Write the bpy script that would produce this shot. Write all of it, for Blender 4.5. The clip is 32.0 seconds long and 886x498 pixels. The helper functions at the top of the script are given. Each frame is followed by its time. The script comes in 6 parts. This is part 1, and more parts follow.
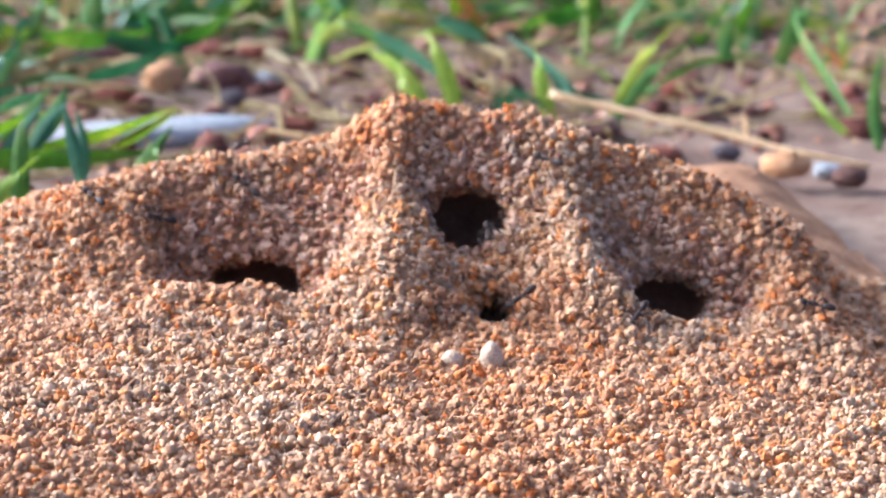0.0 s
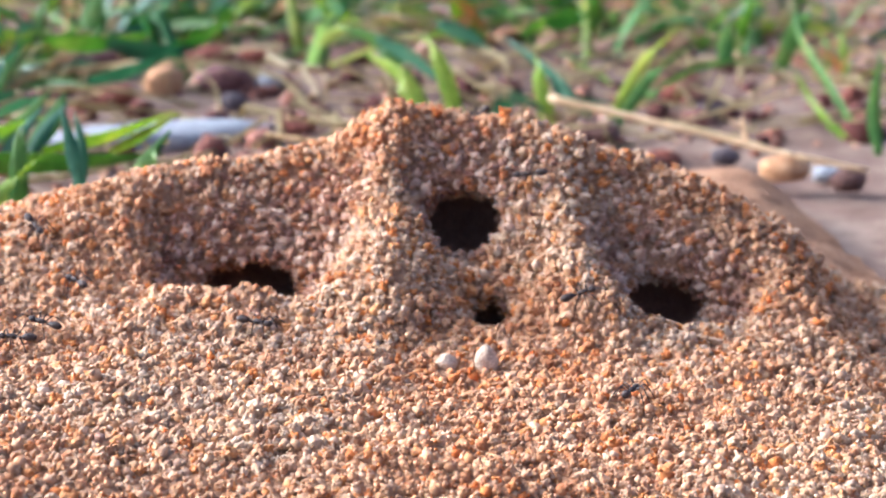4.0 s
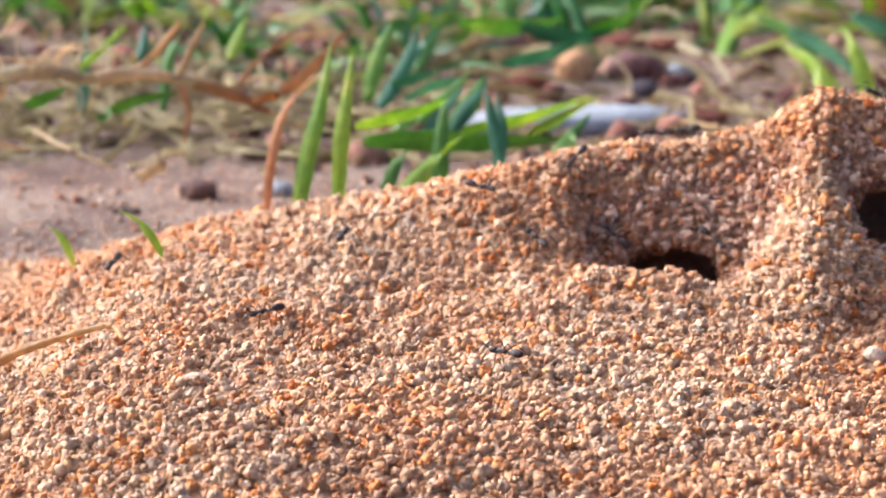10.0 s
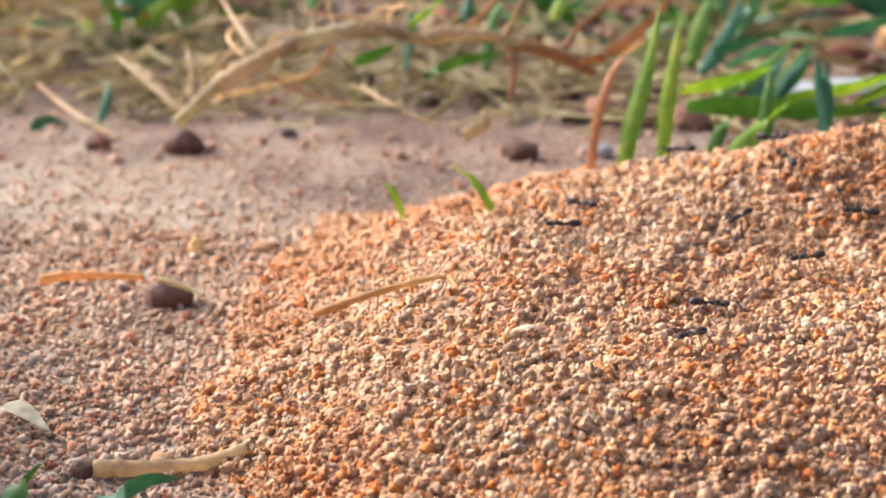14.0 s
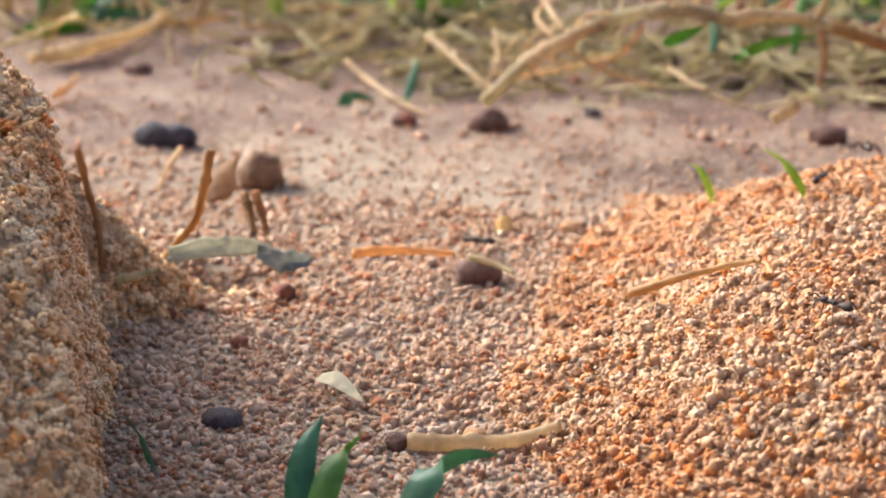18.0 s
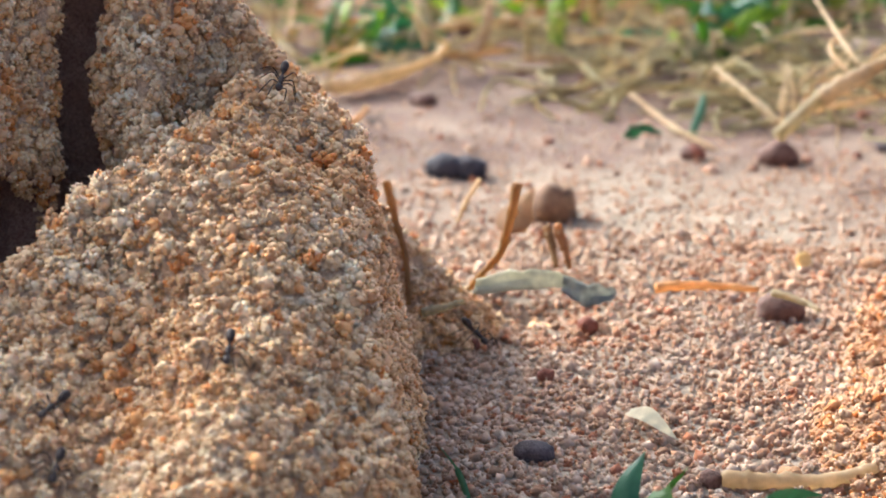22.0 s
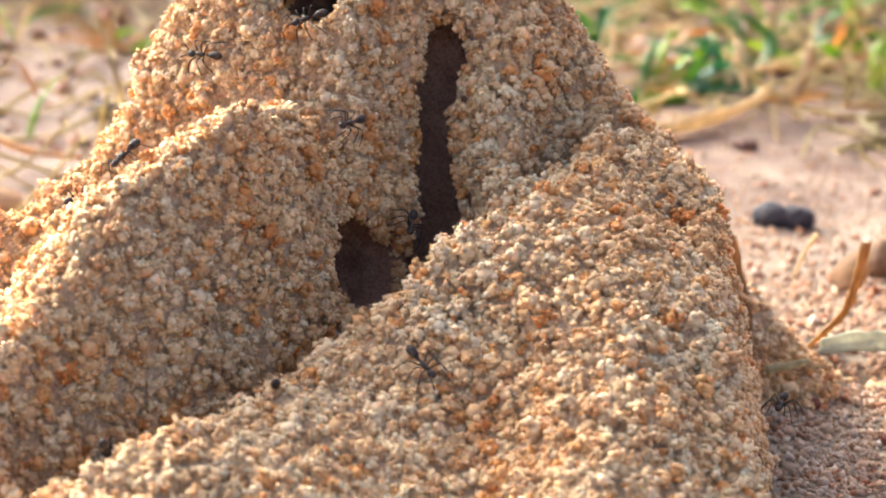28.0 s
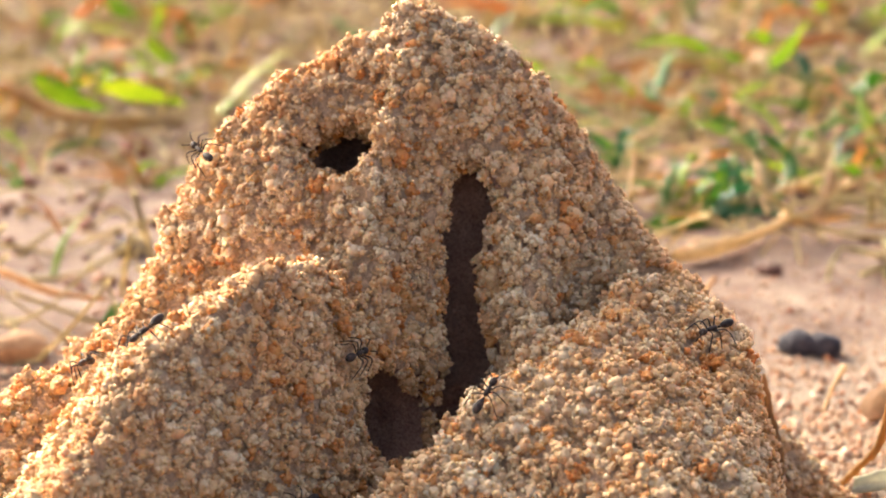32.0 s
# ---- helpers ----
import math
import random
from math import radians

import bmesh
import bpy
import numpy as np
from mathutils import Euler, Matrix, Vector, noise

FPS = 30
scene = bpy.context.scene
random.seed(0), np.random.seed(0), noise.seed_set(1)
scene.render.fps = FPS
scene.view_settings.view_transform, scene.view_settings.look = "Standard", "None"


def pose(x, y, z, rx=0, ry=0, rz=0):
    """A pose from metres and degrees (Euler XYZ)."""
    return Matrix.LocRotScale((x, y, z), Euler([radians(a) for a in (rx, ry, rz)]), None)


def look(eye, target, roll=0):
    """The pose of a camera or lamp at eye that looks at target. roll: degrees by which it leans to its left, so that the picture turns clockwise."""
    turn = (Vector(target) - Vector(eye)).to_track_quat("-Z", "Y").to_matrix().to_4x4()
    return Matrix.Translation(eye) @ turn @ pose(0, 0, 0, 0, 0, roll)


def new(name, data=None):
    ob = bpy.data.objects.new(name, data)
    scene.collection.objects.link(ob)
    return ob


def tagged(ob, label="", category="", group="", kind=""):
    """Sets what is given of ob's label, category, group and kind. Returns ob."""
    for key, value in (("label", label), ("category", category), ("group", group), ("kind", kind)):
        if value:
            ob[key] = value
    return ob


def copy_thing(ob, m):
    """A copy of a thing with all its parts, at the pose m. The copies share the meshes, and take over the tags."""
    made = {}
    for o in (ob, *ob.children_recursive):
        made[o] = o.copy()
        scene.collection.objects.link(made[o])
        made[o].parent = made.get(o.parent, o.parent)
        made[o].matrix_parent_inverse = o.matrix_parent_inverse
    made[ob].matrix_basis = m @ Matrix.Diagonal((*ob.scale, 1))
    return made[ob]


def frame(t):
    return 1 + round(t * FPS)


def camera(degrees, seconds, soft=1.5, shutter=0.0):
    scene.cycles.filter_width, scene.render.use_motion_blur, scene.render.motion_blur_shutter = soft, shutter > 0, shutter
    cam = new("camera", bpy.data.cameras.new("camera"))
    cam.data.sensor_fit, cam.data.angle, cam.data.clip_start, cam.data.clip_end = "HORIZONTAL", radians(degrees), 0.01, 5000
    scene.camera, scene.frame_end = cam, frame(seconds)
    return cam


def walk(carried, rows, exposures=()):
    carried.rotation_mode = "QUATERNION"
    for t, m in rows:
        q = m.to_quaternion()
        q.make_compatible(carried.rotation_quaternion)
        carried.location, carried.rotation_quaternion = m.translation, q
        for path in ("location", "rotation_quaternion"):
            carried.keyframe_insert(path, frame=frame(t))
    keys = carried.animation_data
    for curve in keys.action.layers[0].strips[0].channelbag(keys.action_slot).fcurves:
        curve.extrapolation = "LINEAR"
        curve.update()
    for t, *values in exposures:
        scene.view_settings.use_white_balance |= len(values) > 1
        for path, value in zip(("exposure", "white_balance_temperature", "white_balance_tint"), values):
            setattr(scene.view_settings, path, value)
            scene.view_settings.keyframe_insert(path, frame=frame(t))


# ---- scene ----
import itertools

MM = 0.001
cam = camera(22.217, 32.0, soft=1.9)
cam.data.dof.use_dof = True
cam.data.dof.focus_distance = 0.190
cam.data.dof.aperture_fstop = 52.0

# seconds, place in millimetres, turn to the left, tilt and lean in degrees
PATH = [
    (0.0, 5.66, -9.27, 73.43, -17.261, -15.843, 1.291),
    (0.5, 5.44, -8.56, 73.69, -17.302, -16.013, 1.337),
    (1.0, 5.17, -8.58, 73.72, -17.076, -15.711, 1.514),
    (1.5, 5.44, -8.88, 73.39, -17.116, -15.987, 1.254),
    (2.0, 5.22, -8.63, 73.50, -16.990, -15.964, 1.280),
    (2.5, 6.07, -9.43, 73.99, -16.737, -15.681, 1.496),
    (3.0, 7.08, -9.20, 74.53, -16.675, -15.861, 1.345),
    (3.5, 6.97, -9.58, 73.87, -17.072, -15.743, 1.275),
    (5.5, 5.18, -10.14, 73.20, -16.578, -15.805, 1.131),
    (6.0, 4.80, -9.91, 73.26, -15.799, -16.022, 1.196),
    (6.5, 5.46, -11.29, 73.54, -14.611, -16.067, 1.096),
    (7.0, 4.85, -11.10, 73.30, -13.807, -16.160, 0.994),
    (7.5, 4.22, -10.87, 73.08, -12.782, -15.991, 0.888),
    (8.0, 3.50, -10.56, 72.75, -12.157, -16.089, 1.062),
    (8.5, 2.82, -10.65, 72.56, -10.687, -16.241, 0.891),
    (9.0, 3.06, -10.16, 72.88, -9.338, -16.563, 0.851),
    (9.5, 2.11, -10.06, 73.42, -7.872, -16.149, 0.773),
    (10.0, 1.18, -9.60, 72.54, -7.358, -16.084, 1.009),
    (10.5, -0.96, -10.07, 71.47, -6.323, -16.142, 1.299),
    (11.0, -1.02, -9.35, 72.16, -5.172, -16.521, 1.091),
    (11.5, -1.67, -9.57, 71.97, -4.069, -16.384, 1.149),
    (12.0, -2.01, -9.80, 72.08, -3.384, -16.448, 1.067),
    (12.5, -1.47, -10.45, 71.43, -2.581, -16.404, 0.972),
    (13.0, -1.21, -10.31, 71.53, -1.794, -16.546, 0.736),
    (13.5, -2.26, -10.35, 71.46, -0.863, -16.658, 0.824),
    (14.0, -3.34, -10.52, 70.99, 0.113, -16.788, 0.766),
    (14.5, -4.58, -10.96, 71.07, 1.701, -17.037, 0.427),
    (15.0, -5.17, -9.73, 70.93, 3.095, -17.340, 0.198),
    (15.5, -5.54, -10.00, 71.02, 4.008, -17.365, 0.076),
    (17.5, -6.31, -10.74, 70.85, 6.660, -17.355, -0.057),
    (18.0, -6.80, -10.83, 71.04, 7.394, -17.356, 0.068),
    (18.5, -6.51, -11.06, 70.99, 8.572, -17.385, -0.422),
    (19.0, -6.51, -11.30, 70.92, 9.270, -17.266, -0.463),
    (19.5, -7.50, -11.57, 70.86, 10.330, -17.231, -0.638),
    (20.0, -8.77, -11.41, 71.16, 10.843, -17.149, -0.582),
    (20.5, -10.48, -12.18, 71.87, 11.643, -16.996, -0.465),
    (21.0, -11.17, -12.39, 71.46, 12.308, -16.686, -0.742),
    (21.5, -12.52, -12.07, 71.48, 12.930, -16.602, -0.920),
    (22.0, -13.58, -12.07, 71.57, 13.571, -16.572, -0.991),
    (22.5, -13.61, -12.91, 71.67, 14.488, -16.476, -0.980),
    (23.0, -13.65, -13.51, 71.57, 15.329, -16.393, -1.061),
    (23.5, -14.68, -13.70, 71.70, 15.919, -16.398, -0.990),
    (24.0, -15.40, -13.79, 72.21, 16.544, -16.474, -0.771),
    (24.5, -16.21, -14.33, 72.00, 17.141, -16.238, -0.848),
    (25.0, -17.33, -14.49, 71.92, 17.712, -16.026, -0.739),
    (25.5, -18.87, -15.26, 71.19, 18.182, -15.728, -0.540),
    (27.5, -20.12, -14.72, 73.95, 20.253, -16.091, -0.623),
    (28.0, -21.89, -14.13, 74.83, 20.280, -16.025, -0.691),
    (28.5, -22.80, -14.15, 75.13, 20.511, -15.726, -0.766),
    (29.0, -23.78, -14.11, 75.29, 21.243, -15.538, -0.855),
    (29.5, -24.19, -14.23, 76.56, 21.459, -15.542, -0.984),
    (30.0, -22.81, -13.69, 79.00, 21.738, -14.387, -1.514),
    (30.5, -22.73, -13.46, 79.43, 21.379, -13.625, -1.516),
    (31.0, -22.80, -13.10, 79.29, 20.899, -13.496, -1.843),
    (31.5, -23.22, -13.26, 79.12, 20.662, -13.385, -1.906),
    (32.0, -22.91, -13.31, 78.94, 20.721, -13.440, -2.079),
]
EXPOSURES = [(0.0, 1.76, 4850, 8), (9.0, 1.78, 5100, 9), (15.0, 1.66, 5600, 6), (19.0, 1.74, 5650, 4), (22.0, 1.92, 5350, 2), (25.0, 2.14, 5550, 3), (28.0, 2.34, 5800, 3), (32.0, 2.17, 6450, 6)]
walk(cam, [(t, pose(x * MM, y * MM, z * MM, 90 + p, 0, w) @ pose(0, 0, 0, 0, 0, r)) for t, x, y, z, w, p, r in PATH],
     exposures=EXPOSURES)

# ---- light ----
SUN_DIR = Vector((-0.75, 0.47, 0.47)).normalized()
world = bpy.data.worlds.new("world")
scene.world = world
world.use_nodes = True
wn = world.node_tree
sky = wn.nodes.new("ShaderNodeTexSky")
sky.sky_type = "NISHITA"
sky.sun_disc = False
sky.sun_elevation = math.asin(SUN_DIR.z)
sky.sun_rotation = math.atan2(SUN_DIR.x, SUN_DIR.y)
sky.dust_density = 9.0
sky.ozone_density = 0.0
sky.air_density = 0.4
wn.nodes["Background"].inputs["Strength"].default_value = 0.15
wn.links.new(sky.outputs[0], wn.nodes["Background"].inputs["Color"])
sun = new("sun", bpy.data.lights.new("sun", "SUN"))
sun.data.energy = 0.62
sun.data.angle = radians(20)
sun.data.color = (1.0, 0.86, 0.68)
sun.matrix_world = look((-2, 0.6, 1.3), Vector((-2, 0.6, 1.3)) - SUN_DIR)


# ---- materials ----
def nodes_of(name, rough=0.85, spec=0.3):
    m = bpy.data.materials.new(name)
    m.use_nodes = True
    b = m.node_tree.nodes["Principled BSDF"]
    b.inputs["Roughness"].default_value = rough
    b.inputs["Specular IOR Level"].default_value = spec
    return m, m.node_tree, b


def ramp(nt, fac, stops):
    r = nt.nodes.new("ShaderNodeValToRGB")
    e = r.color_ramp.elements
    while len(e) < len(stops):
        e.new(0.5)
    for el, (p, c) in zip(e, stops):
        el.position, el.color = p, (*c, 1)
    nt.links.new(fac, r.inputs["Fac"])
    return r.outputs["Color"]


def noise_tex(nt, scale, detail=3, rough=0.55, coord="Object"):
    tc = nt.nodes.new("ShaderNodeTexCoord")
    n = nt.nodes.new("ShaderNodeTexNoise")
    n.inputs["Scale"].default_value = scale
    n.inputs["Detail"].default_value = detail
    n.inputs["Roughness"].default_value = rough
    nt.links.new(tc.outputs[coord], n.inputs["Vector"])
    return n


def mix(nt, fac, a, b, mode="MIX"):
    m = nt.nodes.new("ShaderNodeMix")
    m.data_type, m.blend_type = "RGBA", mode
    for sock, v in ((m.inputs["Factor"], fac), (m.inputs["A"], a), (m.inputs["B"], b)):
        if isinstance(v, (float, int)):
            sock.default_value = v
        elif isinstance(v, tuple):
            sock.default_value = (*v, 1)
        else:
            nt.links.new(v, sock)
    return m.outputs["Result"]


def bump(nt, b, height, dist, strength=0.6):
    n = nt.nodes.new("ShaderNodeBump")
    n.inputs["Strength"].default_value = strength
    n.inputs["Distance"].default_value = dist
    nt.links.new(height, n.inputs["Height"])
    nt.links.new(n.outputs["Normal"], b.inputs["Normal"])


def grain_material(name, stops, patch):
    """Sand grains: each grain its own tone, mixed differently from patch to patch, with a fine crumbly relief."""
    m, nt, b = nodes_of(name, 0.92, 0.12)
    own = nt.nodes.new("ShaderNodeAttribute")
    own.attribute_name = "grain"
    geo = nt.nodes.new("ShaderNodeNewGeometry")
    big = noise_tex(nt, 110, 3, 0.6)
    pick = nt.nodes.new("ShaderNodeMath")
    pick.operation = "MULTIPLY_ADD"
    nt.links.new(big.outputs["Fac"], pick.inputs[0])
    pick.inputs[1].default_value = 0.36
    nt.links.new(own.outputs["Fac"], pick.inputs[2])
    back = nt.nodes.new("ShaderNodeMath")
    back.operation = "SUBTRACT"
    nt.links.new(pick.outputs[0], back.inputs[0])
    back.inputs[1].default_value = 0.18
    tone = ramp(nt, back.outputs[0], stops)
    wide = ramp(nt, noise_tex(nt, 45, 2).outputs["Fac"], [(0.4, (1, 1, 1)), (0.65, patch)])
    col = mix(nt, 1.0, tone, wide, "MULTIPLY")
    bits = ramp(nt, geo.outputs["Random Per Island"], [(0.0, (0.66, 0.58, 0.52)), (0.4, (0.98, 0.96, 0.94)), (0.8, (1.06, 1.06, 1.06)), (0.9, (1.12, 1.13, 1.14)), (1.0, (1.1, 0.84, 0.60))])
    col = mix(nt, 0.45, col, mix(nt, 1.0, col, bits, "MULTIPLY"))
    fine = noise_tex(nt, 5200, 3)
    f2 = ramp(nt, fine.outputs["Fac"], [(0.32, (0.87, 0.86, 0.84)), (0.62, (1.04, 1.04, 1.03))])
    col = mix(nt, 1.0, col, f2, "MULTIPLY")
    nt.links.new(col, b.inputs["Base Color"])
    b.inputs["Subsurface Weight"].default_value = 0.5
    b.inputs["Subsurface Radius"].default_value = (0.8, 0.6, 0.45)
    b.inputs["Subsurface Scale"].default_value = 0.0005
    bump(nt, b, fine.outputs["Fac"], 0.00012, 0.6)
    return m


GRAIN_STOPS = [(0.0, (0.31, 0.155, 0.078)), (0.12, (0.39, 0.22, 0.12)), (0.3, (0.445, 0.287, 0.17)), (0.55, (0.48, 0.33, 0.213)),
               (0.74, (0.52, 0.382, 0.265)), (0.83, (0.47, 0.285, 0.155)), (0.90, (0.49, 0.245, 0.097)), (1.0, (0.47, 0.175, 0.05))]
MAT_GRAIN = grain_material("sand_grain", GRAIN_STOPS, (1.0, 0.82, 0.68))
# Crater lining: redder for damp sand, some bowl shade mixed into the tones.
DAMP_SHADE_STOPS = [(0.0, (0.22, 0.11, 0.075)), (0.25, (0.36, 0.205, 0.135)), (0.5, (0.47, 0.31, 0.215)), (0.75, (0.56, 0.40, 0.295)), (0.87, (0.46, 0.24, 0.125)), (1.0, (0.42, 0.17, 0.065))]
MAT_GRAIN_DAMP_SHADE = grain_material("damp_shaded_sand_grain", DAMP_SHADE_STOPS, (0.96, 0.84, 0.78))
PALE_STOPS = [(0.0, (0.53, 0.32, 0.165)), (0.15, (0.65, 0.435, 0.245)), (0.4, (0.71, 0.50, 0.29)), (0.65, (0.765, 0.57, 0.36)),
              (0.83, (0.79, 0.62, 0.415)), (0.91, (0.67, 0.38, 0.165)), (1.0, (0.62, 0.28, 0.10))]
MAT_GRAIN_PALE = grain_material("pale_sand_grain", PALE_STOPS, (1.0, 0.86, 0.72))
DIRT_STOPS = [(0.0, (0.28, 0.16, 0.10)), (0.3, (0.40, 0.28, 0.195)), (0.6, (0.48, 0.355, 0.262)), (0.82, (0.53, 0.415, 0.32)), (0.92, (0.40, 0.20, 0.11)), (1.0, (0.31, 0.13, 0.075))]
MAT_GRAIN_DIRT = grain_material("dirt_grain", DIRT_STOPS, (0.96, 0.86, 0.78))


def soil_material(name, a, b_col, c, scale=120, relief=0.0006):
    m, nt, b = nodes_of(name, 0.92, 0.2)
    n1 = noise_tex(nt, scale, 6, 0.65)
    n2 = noise_tex(nt, scale * 12, 4, 0.6)
    col = ramp(nt, n1.outputs["Fac"], [(0.32, a), (0.5, b_col), (0.68, c)])
    f2 = ramp(nt, n2.outputs["Fac"], [(0.3, (0.6, 0.58, 0.56)), (0.62, (1.1, 1.08, 1.05))])
    nt.links.new(mix(nt, 1.0, col, f2, "MULTIPLY"), b.inputs["Base Color"])
    bump(nt, b, n2.outputs["Fac"], relief, 0.9)
    return m


CRUMB_STOPS = [(0.0, (0.13, 0.06, 0.045)), (0.4, (0.28, 0.15, 0.10)), (0.7, (0.42, 0.28, 0.20)), (1.0, (0.54, 0.38, 0.27))]
MAT_CRUMB = grain_material("soil_crumb", CRUMB_STOPS, (0.9, 0.75, 0.7))
CLOD_STOPS = [(0.0, (0.07, 0.03, 0.028)), (0.5, (0.16, 0.075, 0.06)), (0.8, (0.27, 0.14, 0.10)), (1.0, (0.42, 0.29, 0.21))]
MAT_CLOD = grain_material("soil_clod", CLOD_STOPS, (0.9, 0.75, 0.7))
MAT_SOIL = soil_material("dry_soil", (0.24, 0.18, 0.127), (0.31, 0.247, 0.182), (0.38, 0.315, 0.24))


def brown_beyond(m):
    """Pale sand spilled round the mounds gives way to darker trodden soil, with grass shadow in its tones."""
    nt = m.node_tree
    b = nt.nodes["Principled BSDF"]
    pale = b.inputs["Base Color"].links[0].from_socket
    n1, n2 = noise_tex(nt, 70, 5, 0.7), noise_tex(nt, 28, 3)
    # Brown soil tones, lowered further to take in shadow among the grass.
    dark = ramp(nt, n1.outputs["Fac"], [(0.3, (0.10, 0.057, 0.042)), (0.48, (0.18, 0.115, 0.083)), (0.62, (0.27, 0.195, 0.142)), (0.75, (0.38, 0.295, 0.22))])
    tc = nt.nodes.new("ShaderNodeTexCoord")
    gap = nt.nodes.new("ShaderNodeVectorMath")
    gap.operation = "DISTANCE"
    gap.inputs[1].default_value = (-0.045, 0.19, 0.0)
    nt.links.new(tc.outputs["Object"], gap.inputs[0])
    wob = nt.nodes.new("ShaderNodeMath")
    wob.operation = "MULTIPLY_ADD"
    nt.links.new(n2.outputs["Fac"], wob.inputs[0])
    wob.inputs[1].default_value = 0.08
    nt.links.new(gap.outputs["Value"], wob.inputs[2])
    fac = nt.nodes.new("ShaderNodeMapRange")
    fac.inputs["From Min"].default_value, fac.inputs["From Max"].default_value = 0.085, 0.122
    nt.links.new(wob.outputs[0], fac.inputs["Value"])
    nt.links.new(mix(nt, fac.outputs[0], pale, dark), b.inputs["Base Color"])


brown_beyond(MAT_SOIL)
# Low mound's body: painted browner than its grains to shade the gaps between them.
MAT_CORE = soil_material("shaded_packed_sand", (0.26, 0.13, 0.065), (0.36, 0.20, 0.11), (0.44, 0.26, 0.145), 250)
MAT_CORE_PALE = soil_material("packed_pale_sand", (0.46, 0.29, 0.165), (0.56, 0.375, 0.225), (0.64, 0.45, 0.29), 250)
# Hole walls: reddish soil with shade put into its colour, darker than pale core.
MAT_TUNNEL = soil_material("shaded_tunnel_soil", (0.24, 0.13, 0.09), (0.33, 0.19, 0.13), (0.42, 0.25, 0.17), 300)


# ---- building blocks ----
def part(name, bm, material, parent, label=""):
    me = bpy.data.meshes.new(name)
    bm.to_mesh(me)
    bm.free()
    for p in me.polygons:
        p.use_smooth = True
    me.materials.append(material)
    ob = new(name, me)
    ob.parent = parent
    if label:
        ob["label"] = label
    return ob


def thing(name, label, category, m=None, group="", kind=""):
    ob = new(name)
    ob.empty_display_size = 0.005
    if m is not None:
        ob.matrix_world = m
    return tagged(ob, label, category, group, kind)


def mesh_np(name, verts, faces, material, smooth=True):
    """A mesh from numpy arrays of places and of equal-sided faces."""
    me = bpy.data.meshes.new(name)
    n, k = faces.shape
    me.vertices.add(len(verts))
    me.vertices.foreach_set("co", np.ascontiguousarray(verts, np.float32).ravel())
    me.loops.add(n * k)
    me.loops.foreach_set("vertex_index", np.ascontiguousarray(faces, np.int32).ravel())
    me.polygons.add(n)
    me.polygons.foreach_set("loop_start", np.arange(0, n * k, k, dtype=np.int32))
    me.polygons.foreach_set("use_smooth", np.full(n, smooth))
    me.update(calc_edges=True)
    me.materials.append(material)
    return me


def smooth01(x):
    x = np.clip(x, 0, 1)
    return x * x * (3 - 2 * x)


LATTICE = {}


def waves(x, y, scale, seed, octaves=3):
    """Smooth lattice noise over arrays, about -1 to 1."""
    out, amp = np.zeros(np.broadcast(x, y).shape), 1.0
    for o in range(octaves):
        if seed + o not in LATTICE:
            LATTICE[seed + o] = np.random.RandomState(seed + o).rand(64, 64) * 2 - 1
        r = LATTICE[seed + o]
        fx, fy = x / scale * 2**o + 1000, y / scale * 2**o + 1000
        ix, iy = np.floor(fx).astype(int), np.floor(fy).astype(int)
        tx, ty = smooth01(fx - ix), smooth01(fy - iy)
        a, b = r[ix % 64, iy % 64], r[(ix + 1) % 64, iy % 64]
        c, d = r[ix % 64, (iy + 1) % 64], r[(ix + 1) % 64, (iy + 1) % 64]
        out = out + amp * ((a * (1 - tx) + b * tx) * (1 - ty) + (c * (1 - tx) + d * tx) * ty)
        amp *= 0.5
    return out


def along(u, v, nodes):
    """Distance to a line of nodes (u, v, z), signed to its left and right, and the height of its nearest point."""
    best = np.full(u.shape, 1e9)
    z, side = np.zeros(u.shape), np.ones(u.shape)
    for (u0, v0, z0), (u1, v1, z1) in zip(nodes, nodes[1:]):
        du, dv = u1 - u0, v1 - v0
        s = np.clip(((u - u0) * du + (v - v0) * dv) / (du * du + dv * dv), 0, 1)
        d = np.hypot(u - u0 - s * du, v - v0 - s * dv)
        near = d < best
        best = np.where(near, d, best)
        z = np.where(near, z0 + s * (z1 - z0), z)
        side = np.where(near, np.sign((u - u0) * dv - (v - v0) * du), side)
    return best, z, side


def smax(a, b, k=1.5):
    h = np.clip(0.5 + 0.5 * (a - b) / k, 0, 1)
    return b + (a - b) * h + k * h * (1 - h)


def smin(a, b, k=1.5):
    return -smax(-a, -b, k)


# ---- the lie of the land, in millimetres ----
def ground_z(x, y):
    far = smooth01((np.hypot(x, y - 200) - 60) / 150)
    return waves(x, y, 45, 3) * (0.35 + 0.8 * far) + waves(x, y, 9, 9, 2) * 0.22 - 0.3 - 4.0 * np.exp(-(((x + 58.5) / 6.0) ** 2 + ((y - 203) / 3.2) ** 2))


CA, SA = math.cos(radians(17)), math.sin(radians(17))


def to_low(x, y):
    return (x - 5) * CA - (y + 9) * SA, (x - 5) * SA + (y + 9) * CA


LOW_CREST_U = (-70, -46, -41, -36.6, -31.5, -26, -17.6, -9.1, -6.2, -3.3, 2.3, 8, 13.7, 17.2, 22.4, 23.6, 28.0, 33.6, 38.3, 41, 46, 60)
LOW_CREST_Z = (9, 13.2, 15.0, 16.4, 17.6, 19.2, 20.7, 22.9, 24.5, 25.5, 26.0, 25.1, 24.7, 22.4, 22.2, 20.2, 19.8, 16.0, 13.3, 9.6, 4.5, 1)
